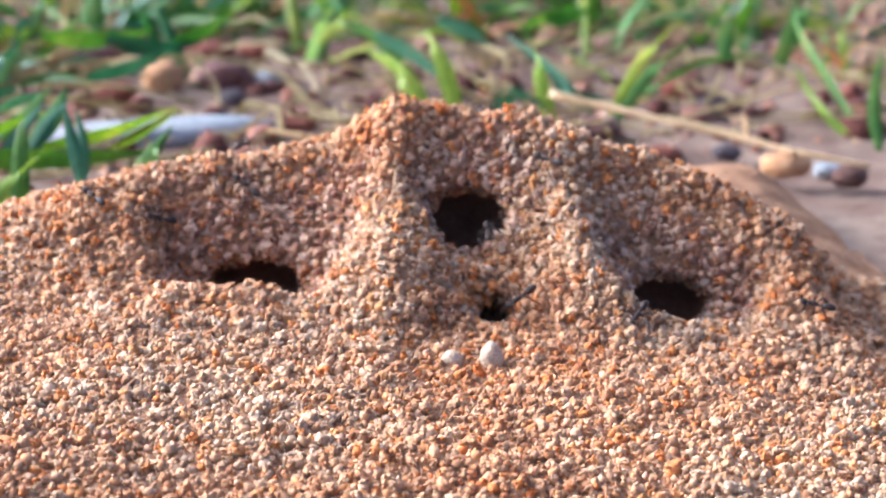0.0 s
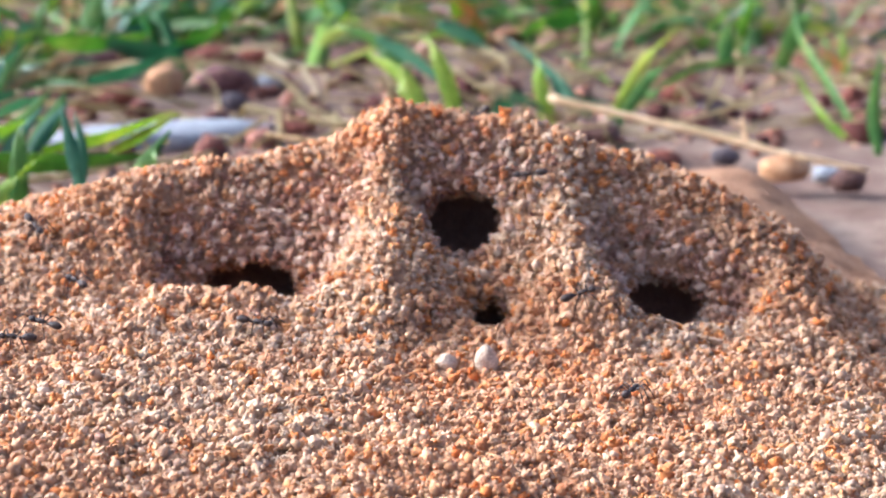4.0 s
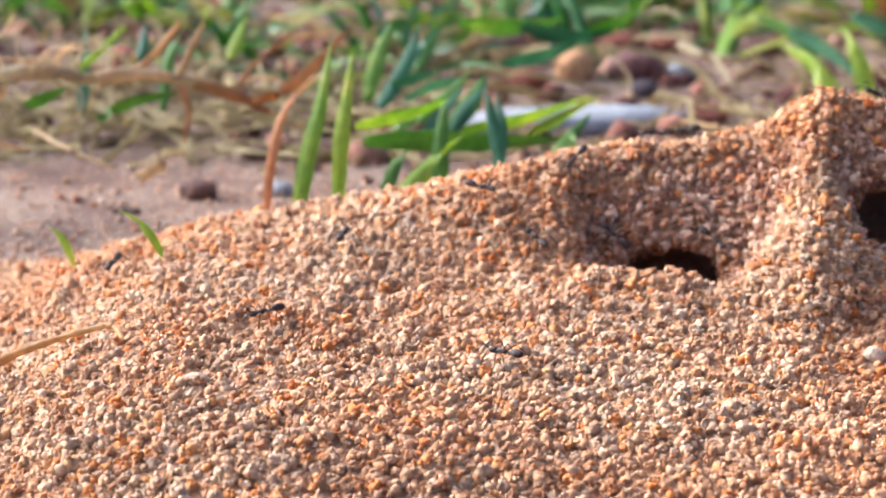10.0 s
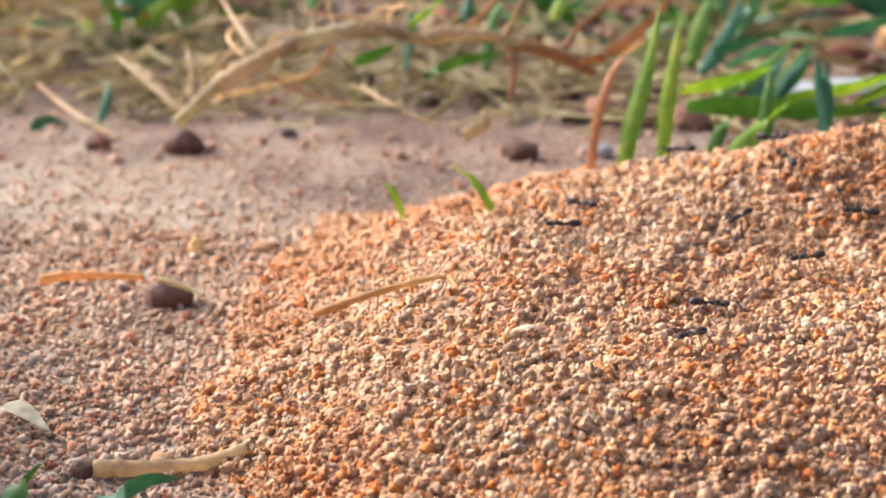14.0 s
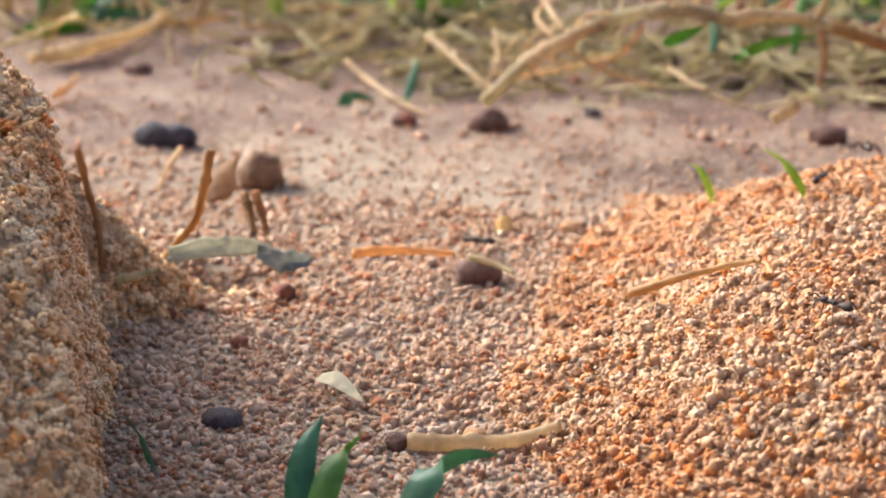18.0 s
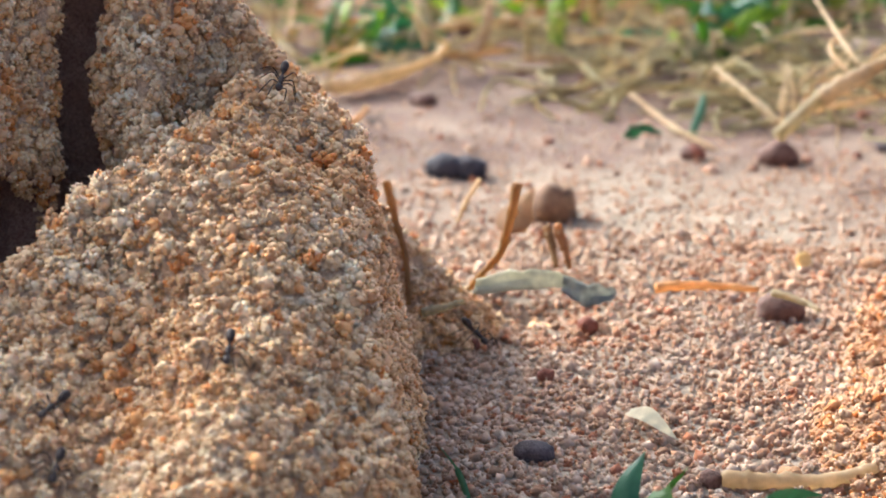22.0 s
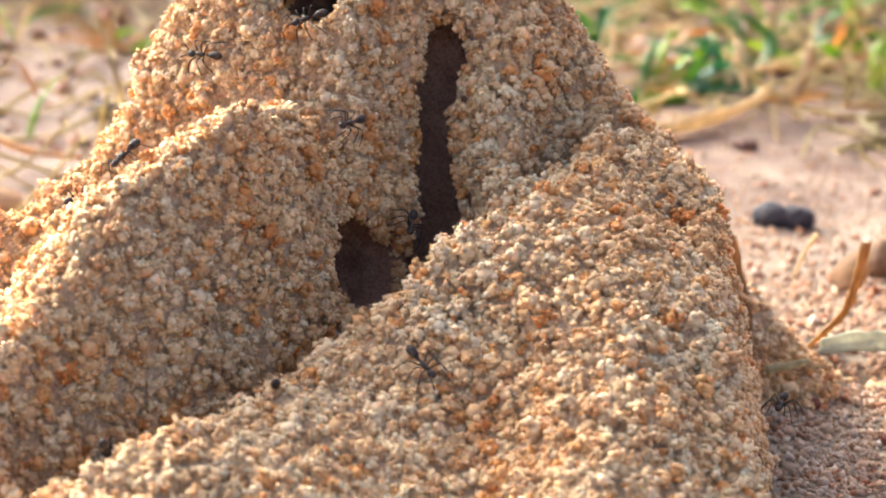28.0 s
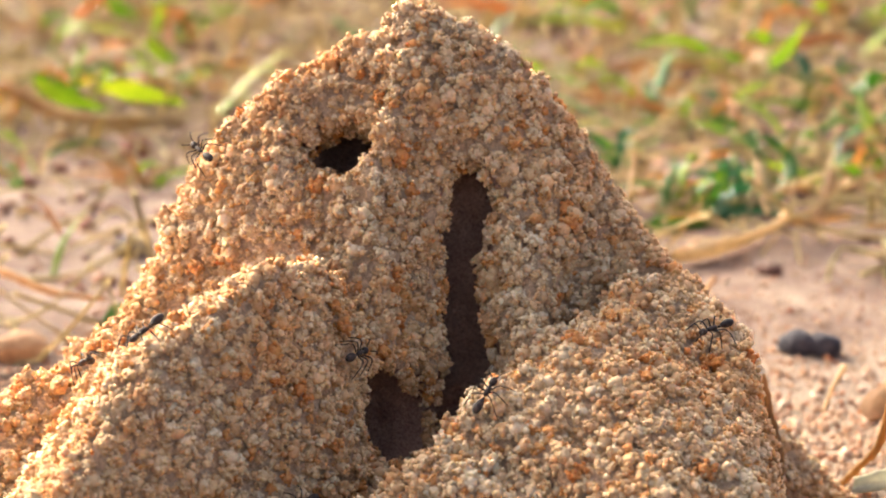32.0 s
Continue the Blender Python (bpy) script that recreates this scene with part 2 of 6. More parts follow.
# craters: centre u, v, floor, half width, half depth, slope of the sides, of the back wall and of the front lip
LOW_BOWLS = ((-17.6, 210.4, 6.4, 5.4, 2.2, 1.5, 1.5, 1.6), (3.9, 213.6, 13.2, 2.6, 1.8, 1.7, 1.75, 0.5), (26.6, 209.6, 6.2, 4.4, 2.2, 1.4, 1.5, 1.7), (7.0, 204.6, 8.2, 1.5, 1.2, 1.2, 0.9, 1.7))
LOW_GULLY = ((3.9, 213, 13.3), (5.4, 208.5, 11.4), (7.0, 204.6, 8.8))
# tunnels: two ends (u, v, z) and the half width and half height
LOW_TUNNELS = (((-16.6, 211.0, 9.8), (-17.2, 223, 5.5), 5.4, 3.0), ((3.9, 213.0, 16.9), (4.6, 224, 12.0), 4.2, 3.8),
               ((7.0, 204.4, 10.0), (6.4, 212, 6.0), 2.4, 2.2), ((25.6, 210.2, 9.6), (23.0, 220, 5.5), 4.6, 3.0))


def rounded(d, r):
    """A distance whose tip is rounded off."""
    return np.sqrt(d * d + r * r) - r


def bowl(u, v, spec):
    a, b, floor, ru, rv, side, back, lip = spec
    du = np.maximum(np.abs(u - a) - ru, 0) * side
    dv = np.where(v > b, np.maximum(v - b - rv, 0) * back, np.maximum(b - rv - v, 0) * lip)
    return floor + np.hypot(du, dv)


def low_z(x, y, dug=False):
    """The low, wide mound with four craters, without its tunnels."""
    u, v = to_low(x, y)
    edge = -29 + (y - 170) * 0.12 + np.clip(176 - y, 0, 40) * 0.45 + waves(x, y, 14, 40, 2) * 1.5
    rise = smooth01((x - edge) / 32)
    back = smooth01((252 - y + 0.25 * (x - 20)) / 42)
    right = smooth01((58 - u) / 22)
    reach = np.hypot(x, y + 10)
    plateau = (10.4 - 0.028 * (x - 10) - 0.02 * (200 - y) - 0.0085 * np.clip(176 - reach, 0, 36) ** 2) * rise**0.8 * back * (0.15 + 0.85 * right)
    crest = np.interp(u, LOW_CREST_U, LOW_CREST_Z)
    dv = v - (222.0 - 0.0018 * u * u)
    front = np.where(dv < 0, np.exp(-np.abs(dv / 10) ** 1.8), np.exp(-np.abs(dv / 14) ** 1.8))
    z = plateau + np.maximum(crest - plateau, 0) * front * smooth01((x + 22) / 40)
    z = smax(z, 11.9 - 0.32 * np.hypot((u + 17) * 0.4, v - 204.5), 1.5)
    d, zl, _ = along(u, v, ((-3.0, 197, 8.8), (-3.2, 203.5, 14.4), (-3.4, 207.6, 17.3), (-4.2, 213, 17.0), (-6, 219, 20)))
    z = smax(z, zl - 0.95 * rounded(d, 2.2), 1.4)
    d, zl, _ = along(u, v, ((17.5, 200, 8.8), (16.6, 207, 14.0), (16.0, 213.5, 17.9), (17, 220, 21)))
    z = smax(z, zl - 0.85 * rounded(d, 2.6), 1.6)
    uncut = z
    for spec in LOW_BOWLS:
        z = smin(z, bowl(u, v, spec), 1.4)
    d, zl, _ = along(u, v, LOW_GULLY)
    z = smin(z, zl + 1.3 * np.maximum(d - 1.5, 0), 1.2)
    if dug:
        return uncut - z
    z = z + waves(x, y, 11, 21, 3) * 0.5 + waves(x, y, 3.2, 25, 2) * 0.28
    return np.where((rise <= 0.02), z - 2.5, z) - 0.6


CB, SB = math.cos(radians(20.7)), math.sin(radians(20.7))


def to_tall(x, y):
    return (x + 23) * CB + (y + 13) * SB, -(x + 23) * SB + (y + 13) * CB


TALL_PEAK = ((-38, 193, 18), (-30, 197, 24), (-25.9, 199, 30.8), (-21, 201, 39.8), (-14.6, 202, 47.2), (-9.4, 203, 50.2), (-2.4, 203, 52.9), (4, 203, 51.0),
             (8, 202, 46.9), (10.9, 201, 42.8), (14.3, 200, 38.2), (17.1, 198, 33.3), (21.5, 193, 28.3), (25, 187, 22), (27, 181, 14))
TALL_COLUMN = ((-4.4, 195, 43.8), (-4.0, 192.5, 38.6), (-3.4, 189.3, 31.5), (-2.8, 186.3, 22.5))
TALL_NEAR = ((-40, 134, 8), (-19, 150, 17.0), (-11.8, 160, 17.6), (-5.2, 166, 18.9), (-0.2, 171, 22.0), (2.6, 174, 24.7), (4.5, 175, 25.1), (9.3, 178, 26.1), (14.3, 183, 27.5),
             (17, 191, 29.5))
TALL_BODY = ((15, 186, 27.4), (15, 177, 25), (15, 166, 21.5), (13, 150, 14.5), (9, 135, 7.5), (4, 120, 1.5))
TALL_LOBE = ((-11.6, 181, 34.4), (-13.4, 177.6, 36.0), (-17.5, 176, 33.6), (-22.3, 172, 30.8), (-26, 165, 26.2), (-33, 156, 20), (-43, 145, 11))
TALL_SIDE = ((-26, 198, 28), (-32, 192, 24), (-37.5, 187, 22.4), (-48, 180, 17), (-62, 172, 9))
TALL_COLLAR = ((26, 206, 13.6), (29.5, 208, 12.6), (32.8, 208, 9.2), (36.5, 206.5, 4.5))
TALL_GULLY = ((1.6, 186.5, 16.5), (-2.4, 181.8, 15.5), (-6.2, 173.2, 14.2), (-15, 164.5, 11.5), (-27, 153, 5.5))
TALL_TUNNELS = (((-10.0, 194.2, 42.0), (-6.8, 203, 38.8), 4.0, 2.8), ((-5.2, 183.0, 21.0), (-6.2, 186.5, 19.5), 2.6, 4.8), ((-2.4, 183.6, 20.0), (-2.2, 186.4, 19.0), 4.6, 4.6))


def tall_slot(u, v, z):
    """How deep a place lies inside the crack; negative inside."""
    mid = np.interp(z, (16, 22, 31, 36, 40), (1.1, 1.6, 1.5, 2.5, 2.4))
    half = np.interp(z, (16, 22, 31, 35, 37.5, 39.8), (2.7, 2.4, 2.05, 2.7, 2.4, 0.8))
    return np.maximum(np.maximum(np.abs(u - mid) - half, 16.5 - z), np.maximum(z - 39.8, np.maximum(v - np.interp(z, (16, 38), (195.5, 201.5)), 182.5 - v)))


def tall_z(x, y):
    """The tall mound with its gully, without its crack and tunnels."""
    u0, v = to_tall(x, y)
    u = u0 + waves(x, y, 7, 51, 2) * 0.5
    d, zn, _ = along(u, v, TALL_PEAK)
    steep = smooth01((3.4 - u) / 2.2)
    front = steep * np.where(d < 20, 0.42 * np.minimum(d, 20) ** 1.5, 37.5 + 2.8 * (d - 20)) + (1 - steep) * (1.12 * d)
    z = zn - np.where(v < 201, front, 1.15 * d)
    d, zn, _ = along(u, v, TALL_COLUMN)
    z = smax(z, zn - 0.5 * np.maximum(d - 2.2, 0) ** 1.6, 2.5)
    d, zn, side = along(u, v, TALL_NEAR)
    z = smax(z, zn - np.where(side < 0, 1.6 * rounded(d, 1.2), 0.42 * d + 0.006 * d * d), 1.2)
    d, zn, side = along(u, v, TALL_BODY)
    z = smax(z, zn - np.where(u > np.interp(v, (120, 135, 150, 186), (4, 9, 13, 15)), 0.3 * d + 0.05 * d * d, 0.7 * rounded(d, 3)), 1.6)
    d, zn, side = along(u, v, TALL_LOBE)
    z = smax(z, zn - np.where(side < 0, 1.5 * rounded(d, 2.5), 1.15 * rounded(d, 4)), 1.2)
    d, zn, side = along(u, v, TALL_SIDE)
    z = smax(z, zn - 0.9 * rounded(d, 2), 1.6)
    foot = np.interp(v, (120, 150, 165, 175, 181, 190, 205, 230), (22, 26, 27.3, 28.3, 29.2, 29.8, 29, 26))
    z = smin(z, 5.5 * (foot - u), 2.5)
    d, zn, side = along(u0, v, TALL_COLLAR)
    z = smax(z, zn - 2.0 * rounded(d, 1.5), 1.2)
    z = smax(z, 5.5 - 0.85 * np.hypot((x + 65) / 0.9, y - 196), 1.5)
    z = smin(z, bowl(u0, v, (-9.8, 195.2, 39.4, 2.6, 1.0, 1.7, 2.0, 0.7)), 1.0)
    d, zn, side = along(u0, v, TALL_GULLY)
    z = smin(z, zn + 3.4 * np.maximum(0, d - np.interp(v, (155, 165, 178, 184), (1.5, 2.6, 3.0, 2.9))), 1.5)
    z = z + waves(x, y, 9, 31, 3) * 0.6 + waves(x, y, 2.8, 35, 2) * 0.35
    return np.maximum(z, -3.0)


def surface_z(x, y):
    x, y = np.asarray(x, float), np.asarray(y, float)
    return np.maximum(np.maximum(ground_z(x, y), low_z(x, y)), tall_z(x, y))


def tube_gap(u, v, z, ends, wide, high):
    """Signed distance, about, to a tunnel of oval section; negative inside."""
    (a, b, c), (a1, b1, c1) = ends
    du, dv, dz = a1 - a, b1 - b, c1 - c
    s = np.clip(((u - a) * du + (v - b) * dv + (z - c) * dz) / (du * du + dv * dv + dz * dz), 0, 1)
    across, rest = (u - a - s * du) / wide, np.hypot(v - b - s * dv, z - c - s * dz) / high
    return (np.hypot(across, rest) - 1) * min(wide, high)


# ---- ground sheet, out to the horizon ----
def axis(lo, hi, step, growth=1.35, end=300000.0):
    a = list(np.arange(lo, hi + step / 2, step))
    g = step
    while a[-1] < end:
        g *= growth
        a.append(a[-1] + g)
    g = step
    while a[0] > -end:
        g *= growth
        a.insert(0, a[0] - g)
    return np.array(a)


gx, gy = np.meshgrid(axis(-150, 180, 1.6), axis(110, 420, 1.6), indexing="ij")
gz = ground_z(gx, gy) * np.clip(1 - (np.hypot(gx, gy - 250) - 400) / 1500, 0, 1)


def grid_faces(n, m):
    i = np.arange(n * m).reshape(n, m)
    return np.stack([i[:-1, :-1], i[1:, :-1], i[1:, 1:], i[:-1, 1:]], -1).reshape(-1, 4)


ground = new("ground", mesh_np("ground", np.stack([gx, gy, gz], -1).reshape(-1, 3) * MM, grid_faces(*gx.shape), MAT_SOIL))
tagged(ground, "dry pinkish sandy soil strewn with grit", "ground", kind="structure")


def lumps3(x, y, z, scale, seed):
    """Smooth lumps in space, about -1 to 1."""
    return (waves(x + 0.6 * z, y - 0.3 * z, scale, seed, 1) + waves(z * 1.0 + 0.2 * x, y + 0.5 * x, scale, seed + 1, 1)) * 0.5


CORNERS = [(i, j, k) for i in (0, 1) for j in (0, 1) for k in (0, 1)]


def skin(field, origin, step):
    """The surface where the field is zero, as quads facing towards its positive side."""
    inside = field < 0
    n = np.array(field.shape) - 1
    count = sum(inside[i : i + n[0], j : j + n[1], k : k + n[2]].astype(np.int8) for i, j, k in CORNERS)
    cells = np.argwhere((count > 0) & (count < 8))
    index = np.full(n, -1, np.int64)
    index[tuple(cells.T)] = np.arange(len(cells))
    value = {c: field[cells[:, 0] + c[0], cells[:, 1] + c[1], cells[:, 2] + c[2]] for c in CORNERS}
    total, hits = np.zeros((len(cells), 3)), np.zeros(len(cells))
    for a, b in itertools.combinations(CORNERS, 2):
        if sum(p != q for p, q in zip(a, b)) == 1:
            fa, fb = value[a], value[b]
            cut = (fa < 0) != (fb < 0)
            t = np.where(cut, fa / np.where(cut, fa - fb, 1), 0)[:, None]
            total += cut[:, None] * (np.array(a) * (1 - t) + np.array(b) * t)
            hits += cut
    co = (cells + total / hits[:, None]) * step + origin
    quads = []
    for ax in range(3):
        p, q = [(1, 2), (2, 0), (0, 1)][ax]
        lo = [slice(1, -1)] * 3
        hi = [slice(1, -1)] * 3
        lo[ax], hi[ax] = slice(0, -1), slice(1, None)
        a, b = inside[tuple(lo)], inside[tuple(hi)]
        e = np.argwhere(a != b)
        flip = b[tuple(e.T)]
        e[:, [k for k in range(3) if k != ax]] += 1
        ring = []
        for dp, dq in ((-1, -1), (0, -1), (0, 0), (-1, 0)):
            c = e.copy()
            c[:, p] += dp
            c[:, q] += dq
            ring.append(index[tuple(c.T)])
        f = np.stack(ring, -1)
        f[flip] = f[flip][:, ::-1]
        quads.append(f)
    return co, np.concatenate(quads)


def mound(name, label, zf, to_own, tunnels, slot, x0, x1, y0, y1, top, step, rough, core):
    """A body of sand under the height zf, with tunnels and cracks cut into it."""
    x, y, z = np.arange(x0, x1, step), np.arange(y0, y1, step), np.arange(-4.5, top, step)
    gx, gy = np.meshgrid(x, y, indexing="ij")
    h = zf(gx, gy)
    ga, gb = np.gradient(h, step)
    flat = np.sqrt(1 + np.minimum(ga * ga + gb * gb, 12))[:, :, None]
    gu, gv = to_own(gx, gy)
    field = (z[None, None, :] - h[:, :, None]) / flat
    near = np.argwhere(np.abs(field) < 2.5)
    i, j, k = near.T
    field[i, j, k] += rough * lumps3(gx[i, j], gy[i, j], z[k], 1.7, 61) + 0.6 * rough * lumps3(gx[i, j], gy[i, j], z[k], 4.3, 67)
    near = np.argwhere(field < 2.0)
    i, j, k = near.T
    u, v, zz = gu[i, j], gv[i, j], z[k]
    wob = 0.35 * lumps3(u, v, zz, 1.9, 71)
    cut = np.full(len(i), 9.0)
    for a, b, wide, high in tunnels:
        cut = np.minimum(cut, tube_gap(u, v, zz, (a, b), wide, high))
    if slot:
        cut = np.minimum(cut, slot(u, v, zz))
    field[i, j, k] = smax(field[i, j, k], -(cut + wob), 0.7)
    co, f = skin(field, np.array((x0, y0, -4.5)), step)
    keep = (co[:, 2] > ground_z(co[:, 0], co[:, 1]) - 1.5)[f].any(1)
    f = f[keep]
    used, back = np.unique(f, return_inverse=True)
    co, f = co[used], back.reshape(-1, 4)
    me = mesh_np(name, co * MM, f, core)
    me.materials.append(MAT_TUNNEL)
    c = co[f].mean(1)
    u, v = to_own(c[:, 0], c[:, 1])
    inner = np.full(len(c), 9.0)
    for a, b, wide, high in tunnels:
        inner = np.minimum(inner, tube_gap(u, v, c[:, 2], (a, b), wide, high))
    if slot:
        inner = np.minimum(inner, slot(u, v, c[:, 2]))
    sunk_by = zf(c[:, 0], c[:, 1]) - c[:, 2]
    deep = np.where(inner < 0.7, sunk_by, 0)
    # Past this depth a hole's walls take the soil that carries its shade.
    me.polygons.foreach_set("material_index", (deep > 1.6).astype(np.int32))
    return tagged(new(name, me), label, "ant mound"), co, f, c, deep


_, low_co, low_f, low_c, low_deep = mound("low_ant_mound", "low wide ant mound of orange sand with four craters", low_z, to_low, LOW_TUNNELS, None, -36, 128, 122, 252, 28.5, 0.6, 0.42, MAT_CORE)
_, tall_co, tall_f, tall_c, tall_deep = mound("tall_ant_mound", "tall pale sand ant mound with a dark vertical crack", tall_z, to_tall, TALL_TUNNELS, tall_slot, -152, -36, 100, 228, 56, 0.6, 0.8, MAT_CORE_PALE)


# ---- loose grains ----
def grain_shapes(kind, count, rng):
    """Rounded grains of twenty faces, grit of eight, or crumbs: a core with many small angular grains stuck to it."""
    bm = bmesh.new()
    bmesh.ops.create_icosphere(bm, subdivisions=1, radius=1)
    v = np.array([p.co.normalized()[:] for p in bm.verts])
    f = np.array([[p.index for p in q.verts] for q in bm.faces])
    bm.free()
    if kind == "ball":
        return [v * (1 + rng.uniform(-0.28, 0.22, (len(v), 1))) for _ in range(count)], f
    tips = np.array([(1, 0, 0), (0, 1, 0), (-1, 0, 0), (0, -1, 0), (0, 0, 1), (0, 0, -1)], float)
    sides = np.array([q for k in range(4) for q in ((k, (k + 1) % 4, 4), ((k + 1) % 4, k, 5))])
    if kind == "grit":
        return [tips * rng.uniform(0.75, 1.3, (6, 1)) for _ in range(count)], sides
    stuck = 12 if kind == "crumb" else 7
    shapes = []
    for _ in range(count):
        out = [v * (rng.uniform(0.62, 0.80, (len(v), 1)) if kind == "crumb" else rng.uniform(0.64, 0.84, (len(v), 1)))]
        for k in range(stuck):
            turn = np.linalg.qr(rng.normal(size=(3, 3)))[0]
            turn[:, 0] *= np.sign(np.linalg.det(turn))
            c = rng.normal(size=3)
            c *= rng.uniform(0.66, 0.86) / np.linalg.norm(c)
            out.append((tips * (rng.uniform(0.26, 0.42, (6, 1)) if kind == "crumb" else rng.uniform(0.28, 0.42, (6, 1)))) @ turn.T + c)
        shapes.append(np.concatenate(out))
    return shapes, np.concatenate([f] + [sides + len(v) + 6 * k for k in range(stuck)])


def grains(name, label, points, sizes, material, kind, seed):
    rng = np.random.RandomState(seed)
    shapes, f = grain_shapes(kind, 24, rng)
    n, k = len(points), len(shapes[0])
    base = np.array(shapes)[rng.randint(0, 24, n)]
    q = rng.normal(size=(n, 4))
    q /= np.linalg.norm(q, axis=1, keepdims=True)
    w, a, b, c = q.T
    rot = np.stack([1 - 2 * (b * b + c * c), 2 * (a * b - c * w), 2 * (a * c + b * w), 2 * (a * b + c * w), 1 - 2 * (a * a + c * c), 2 * (b * c - a * w),
                    2 * (a * c - b * w), 2 * (b * c + a * w), 1 - 2 * (a * a + b * b)], -1).reshape(n, 3, 3)
    squash = rng.uniform(0.8, 1.15, (n, 1, 3))
    v = np.einsum("nij,nkj->nki", rot, base * squash) * sizes[:, None, None] + points[:, None, :]
    faces = (f[None] + (np.arange(n) * k)[:, None, None]).reshape(-1, f.shape[1])
    me = mesh_np(name, v.reshape(-1, 3) * MM, faces, material)
    me.attributes.new("grain", "FLOAT", "POINT").data.foreach_set("value", np.repeat(rng.rand(n), k).astype(np.float32))
    return tagged(new(name, me), label, "sand grains", kind="stuff")


def on_faces(co, f, count, rng, weight):
    """Random places on a sheet of quads, by area, and the way out of it there."""
    p = co[f]
    n = np.cross(p[:, 2] - p[:, 0], p[:, 3] - p[:, 1])
    area = np.linalg.norm(n, axis=1) / 2 + 1e-9
    w = area * weight
    i = rng.choice(len(f), count, p=w / w.sum())
    s, t = rng.rand(2, count, 1)
    q = p[i]
    pt = (q[:, 0] * (1 - s) + q[:, 1] * s) * (1 - t) + (q[:, 3] * (1 - s) + q[:, 2] * s) * t
    return pt, n[i] / (2 * area[i][:, None]), i


def sizes_of(n, rng, lo, hi):
    s = rng.lognormal(0, 0.33, n)
    return np.clip(s, 0.45, 2.1) * rng.uniform(lo, hi, n)


def spaced(pt, gap, rng):
    """Thin places out to about one for each cell of that size."""
    key = np.floor(pt / gap + rng.rand(3)).astype(np.int64)
    return np.unique(key[:, 0] * 4000000 + key[:, 1] * 2000 + key[:, 2], return_index=True)[1]


def bed(co, f, weight, gap, rng, tries):
    """A close bed over a sheet: crumbs of stuck grains, and single grains between and on them."""
    pt, nn, i = on_faces(co, f, tries, rng, weight)
    k = spaced(pt, gap, rng)
    size = gap * np.clip(rng.lognormal(-0.43, 0.24, len(k)), 0.34, 1.0)
    crumb = pt[k] + nn[k] * (size * rng.uniform(-0.35, 0.6, len(k)))[:, None]
    k2 = spaced(pt[::-1], gap * 0.62, rng)
    k2 = k2[rng.rand(len(k2)) < 0.35]
    small = gap * np.clip(rng.lognormal(-1.65, 0.35, len(k2)), 0.1, 0.42)
    single = pt[::-1][k2] + nn[::-1][k2] * (small * rng.uniform(0.0, 2.2, len(k2)))[:, None]
    return crumb, size, single, small


rng = np.random.RandomState(7)
c = low_c
shown = (c[:, 2] > ground_z(c[:, 0], c[:, 1]) - 0.4) & (low_deep < 6.5) & (c[:, 1] < 240) & (c[:, 1] > 124)
lu, lv = to_low(c[:, 0], c[:, 1])
shown &= (lu < 64) & (lv < np.where(lu > 28, 238, 229)) & (np.hypot(c[:, 0], c[:, 1] + 10) > 137)
crumb, size, one, small = bed(low_co, low_f, shown * 1.0, 0.86, rng, 240000)
for kind, pt, s, seed in (("lump", crumb, size, 11), ("grit", one, small, 15)):
    # Grains deep in the bowls get the damp tones that also carry shade.
    damp = low_z(pt[:, 0], pt[:, 1], True) + rng.normal(0, 1.0, len(pt)) > 3.0
    grains("low_mound_grains", "loose orange and cream sand grains covering the low mound", pt[~damp], s[~damp], MAT_GRAIN, kind, seed)
    grains("crater_grains", "damp reddish freshly dug sand grains lining the craters, darkened as in shade", pt[damp], s[damp], MAT_GRAIN_DAMP_SHADE, kind, seed + 1)
c = tall_c
cu, cv = to_tall(c[:, 0], c[:, 1])
shown = (c[:, 2] > ground_z(c[:, 0], c[:, 1]) - 0.4) & (tall_deep < 7) & (cv < np.where(cu > 25, 213, 206)) & (cv > 132) & (cu > -46)
crumb, size, one, small = bed(tall_co, tall_f, shown * 1.0, 1.08, rng, 180000)
for kind, pt, s, seed in (("crumb", crumb, size, 12), ("grit", one, small, 18)):
    grains("tall_mound_grains", "pale crumbly sand grains stuck over the tall mound", pt, s, MAT_GRAIN_PALE, kind, seed)
n = 90000
x, y = rng.uniform(-175, 30, n), rng.uniform(125, 330, n)
near = rng.rand(n) < np.clip(1.25 - (y - 150) / 120, 0.1, 1) * np.where((x < -110) & (y < 215), 0.15, 1)
x, y = x[near], y[near]
s = sizes_of(len(x), rng, 0.18, 0.36) * np.interp(y, (150, 200, 260), (1.25, 1.1, 0.9))
z = ground_z(x, y)
free = (low_z(x, y) < z + 0.5) & (tall_z(x, y) < z + 0.5)
x, y, z, s = x[free], y[free], z[free], s[free]
grains("ground_grains", "scattered pinkish grit on the bare soil", np.stack([x, y, z + s * 0.3], -1), s, MAT_GRAIN_DIRT, "grit", 13)
x, y = rng.uniform(-95, 0, 60000), rng.uniform(124, 232, 60000)
z = ground_z(x, y)
pt = np.stack([x, y, z], -1)[(low_z(x, y) < z + 0.3) & (tall_z(x, y) < z + 0.3) & (rng.rand(60000) < np.interp(y, (195, 232), (1, 0.25))) & (np.hypot((x + 58.5) / 6.0, (y - 203) / 3.2) > 0.9)]
pt = pt[spaced(pt, 0.95, rng)]
s = 0.95 * np.clip(rng.lognormal(-0.85, 0.3, len(pt)), 0.22, 0.75)
pt[:, 2] += s * rng.uniform(-0.25, 0.5, len(pt))
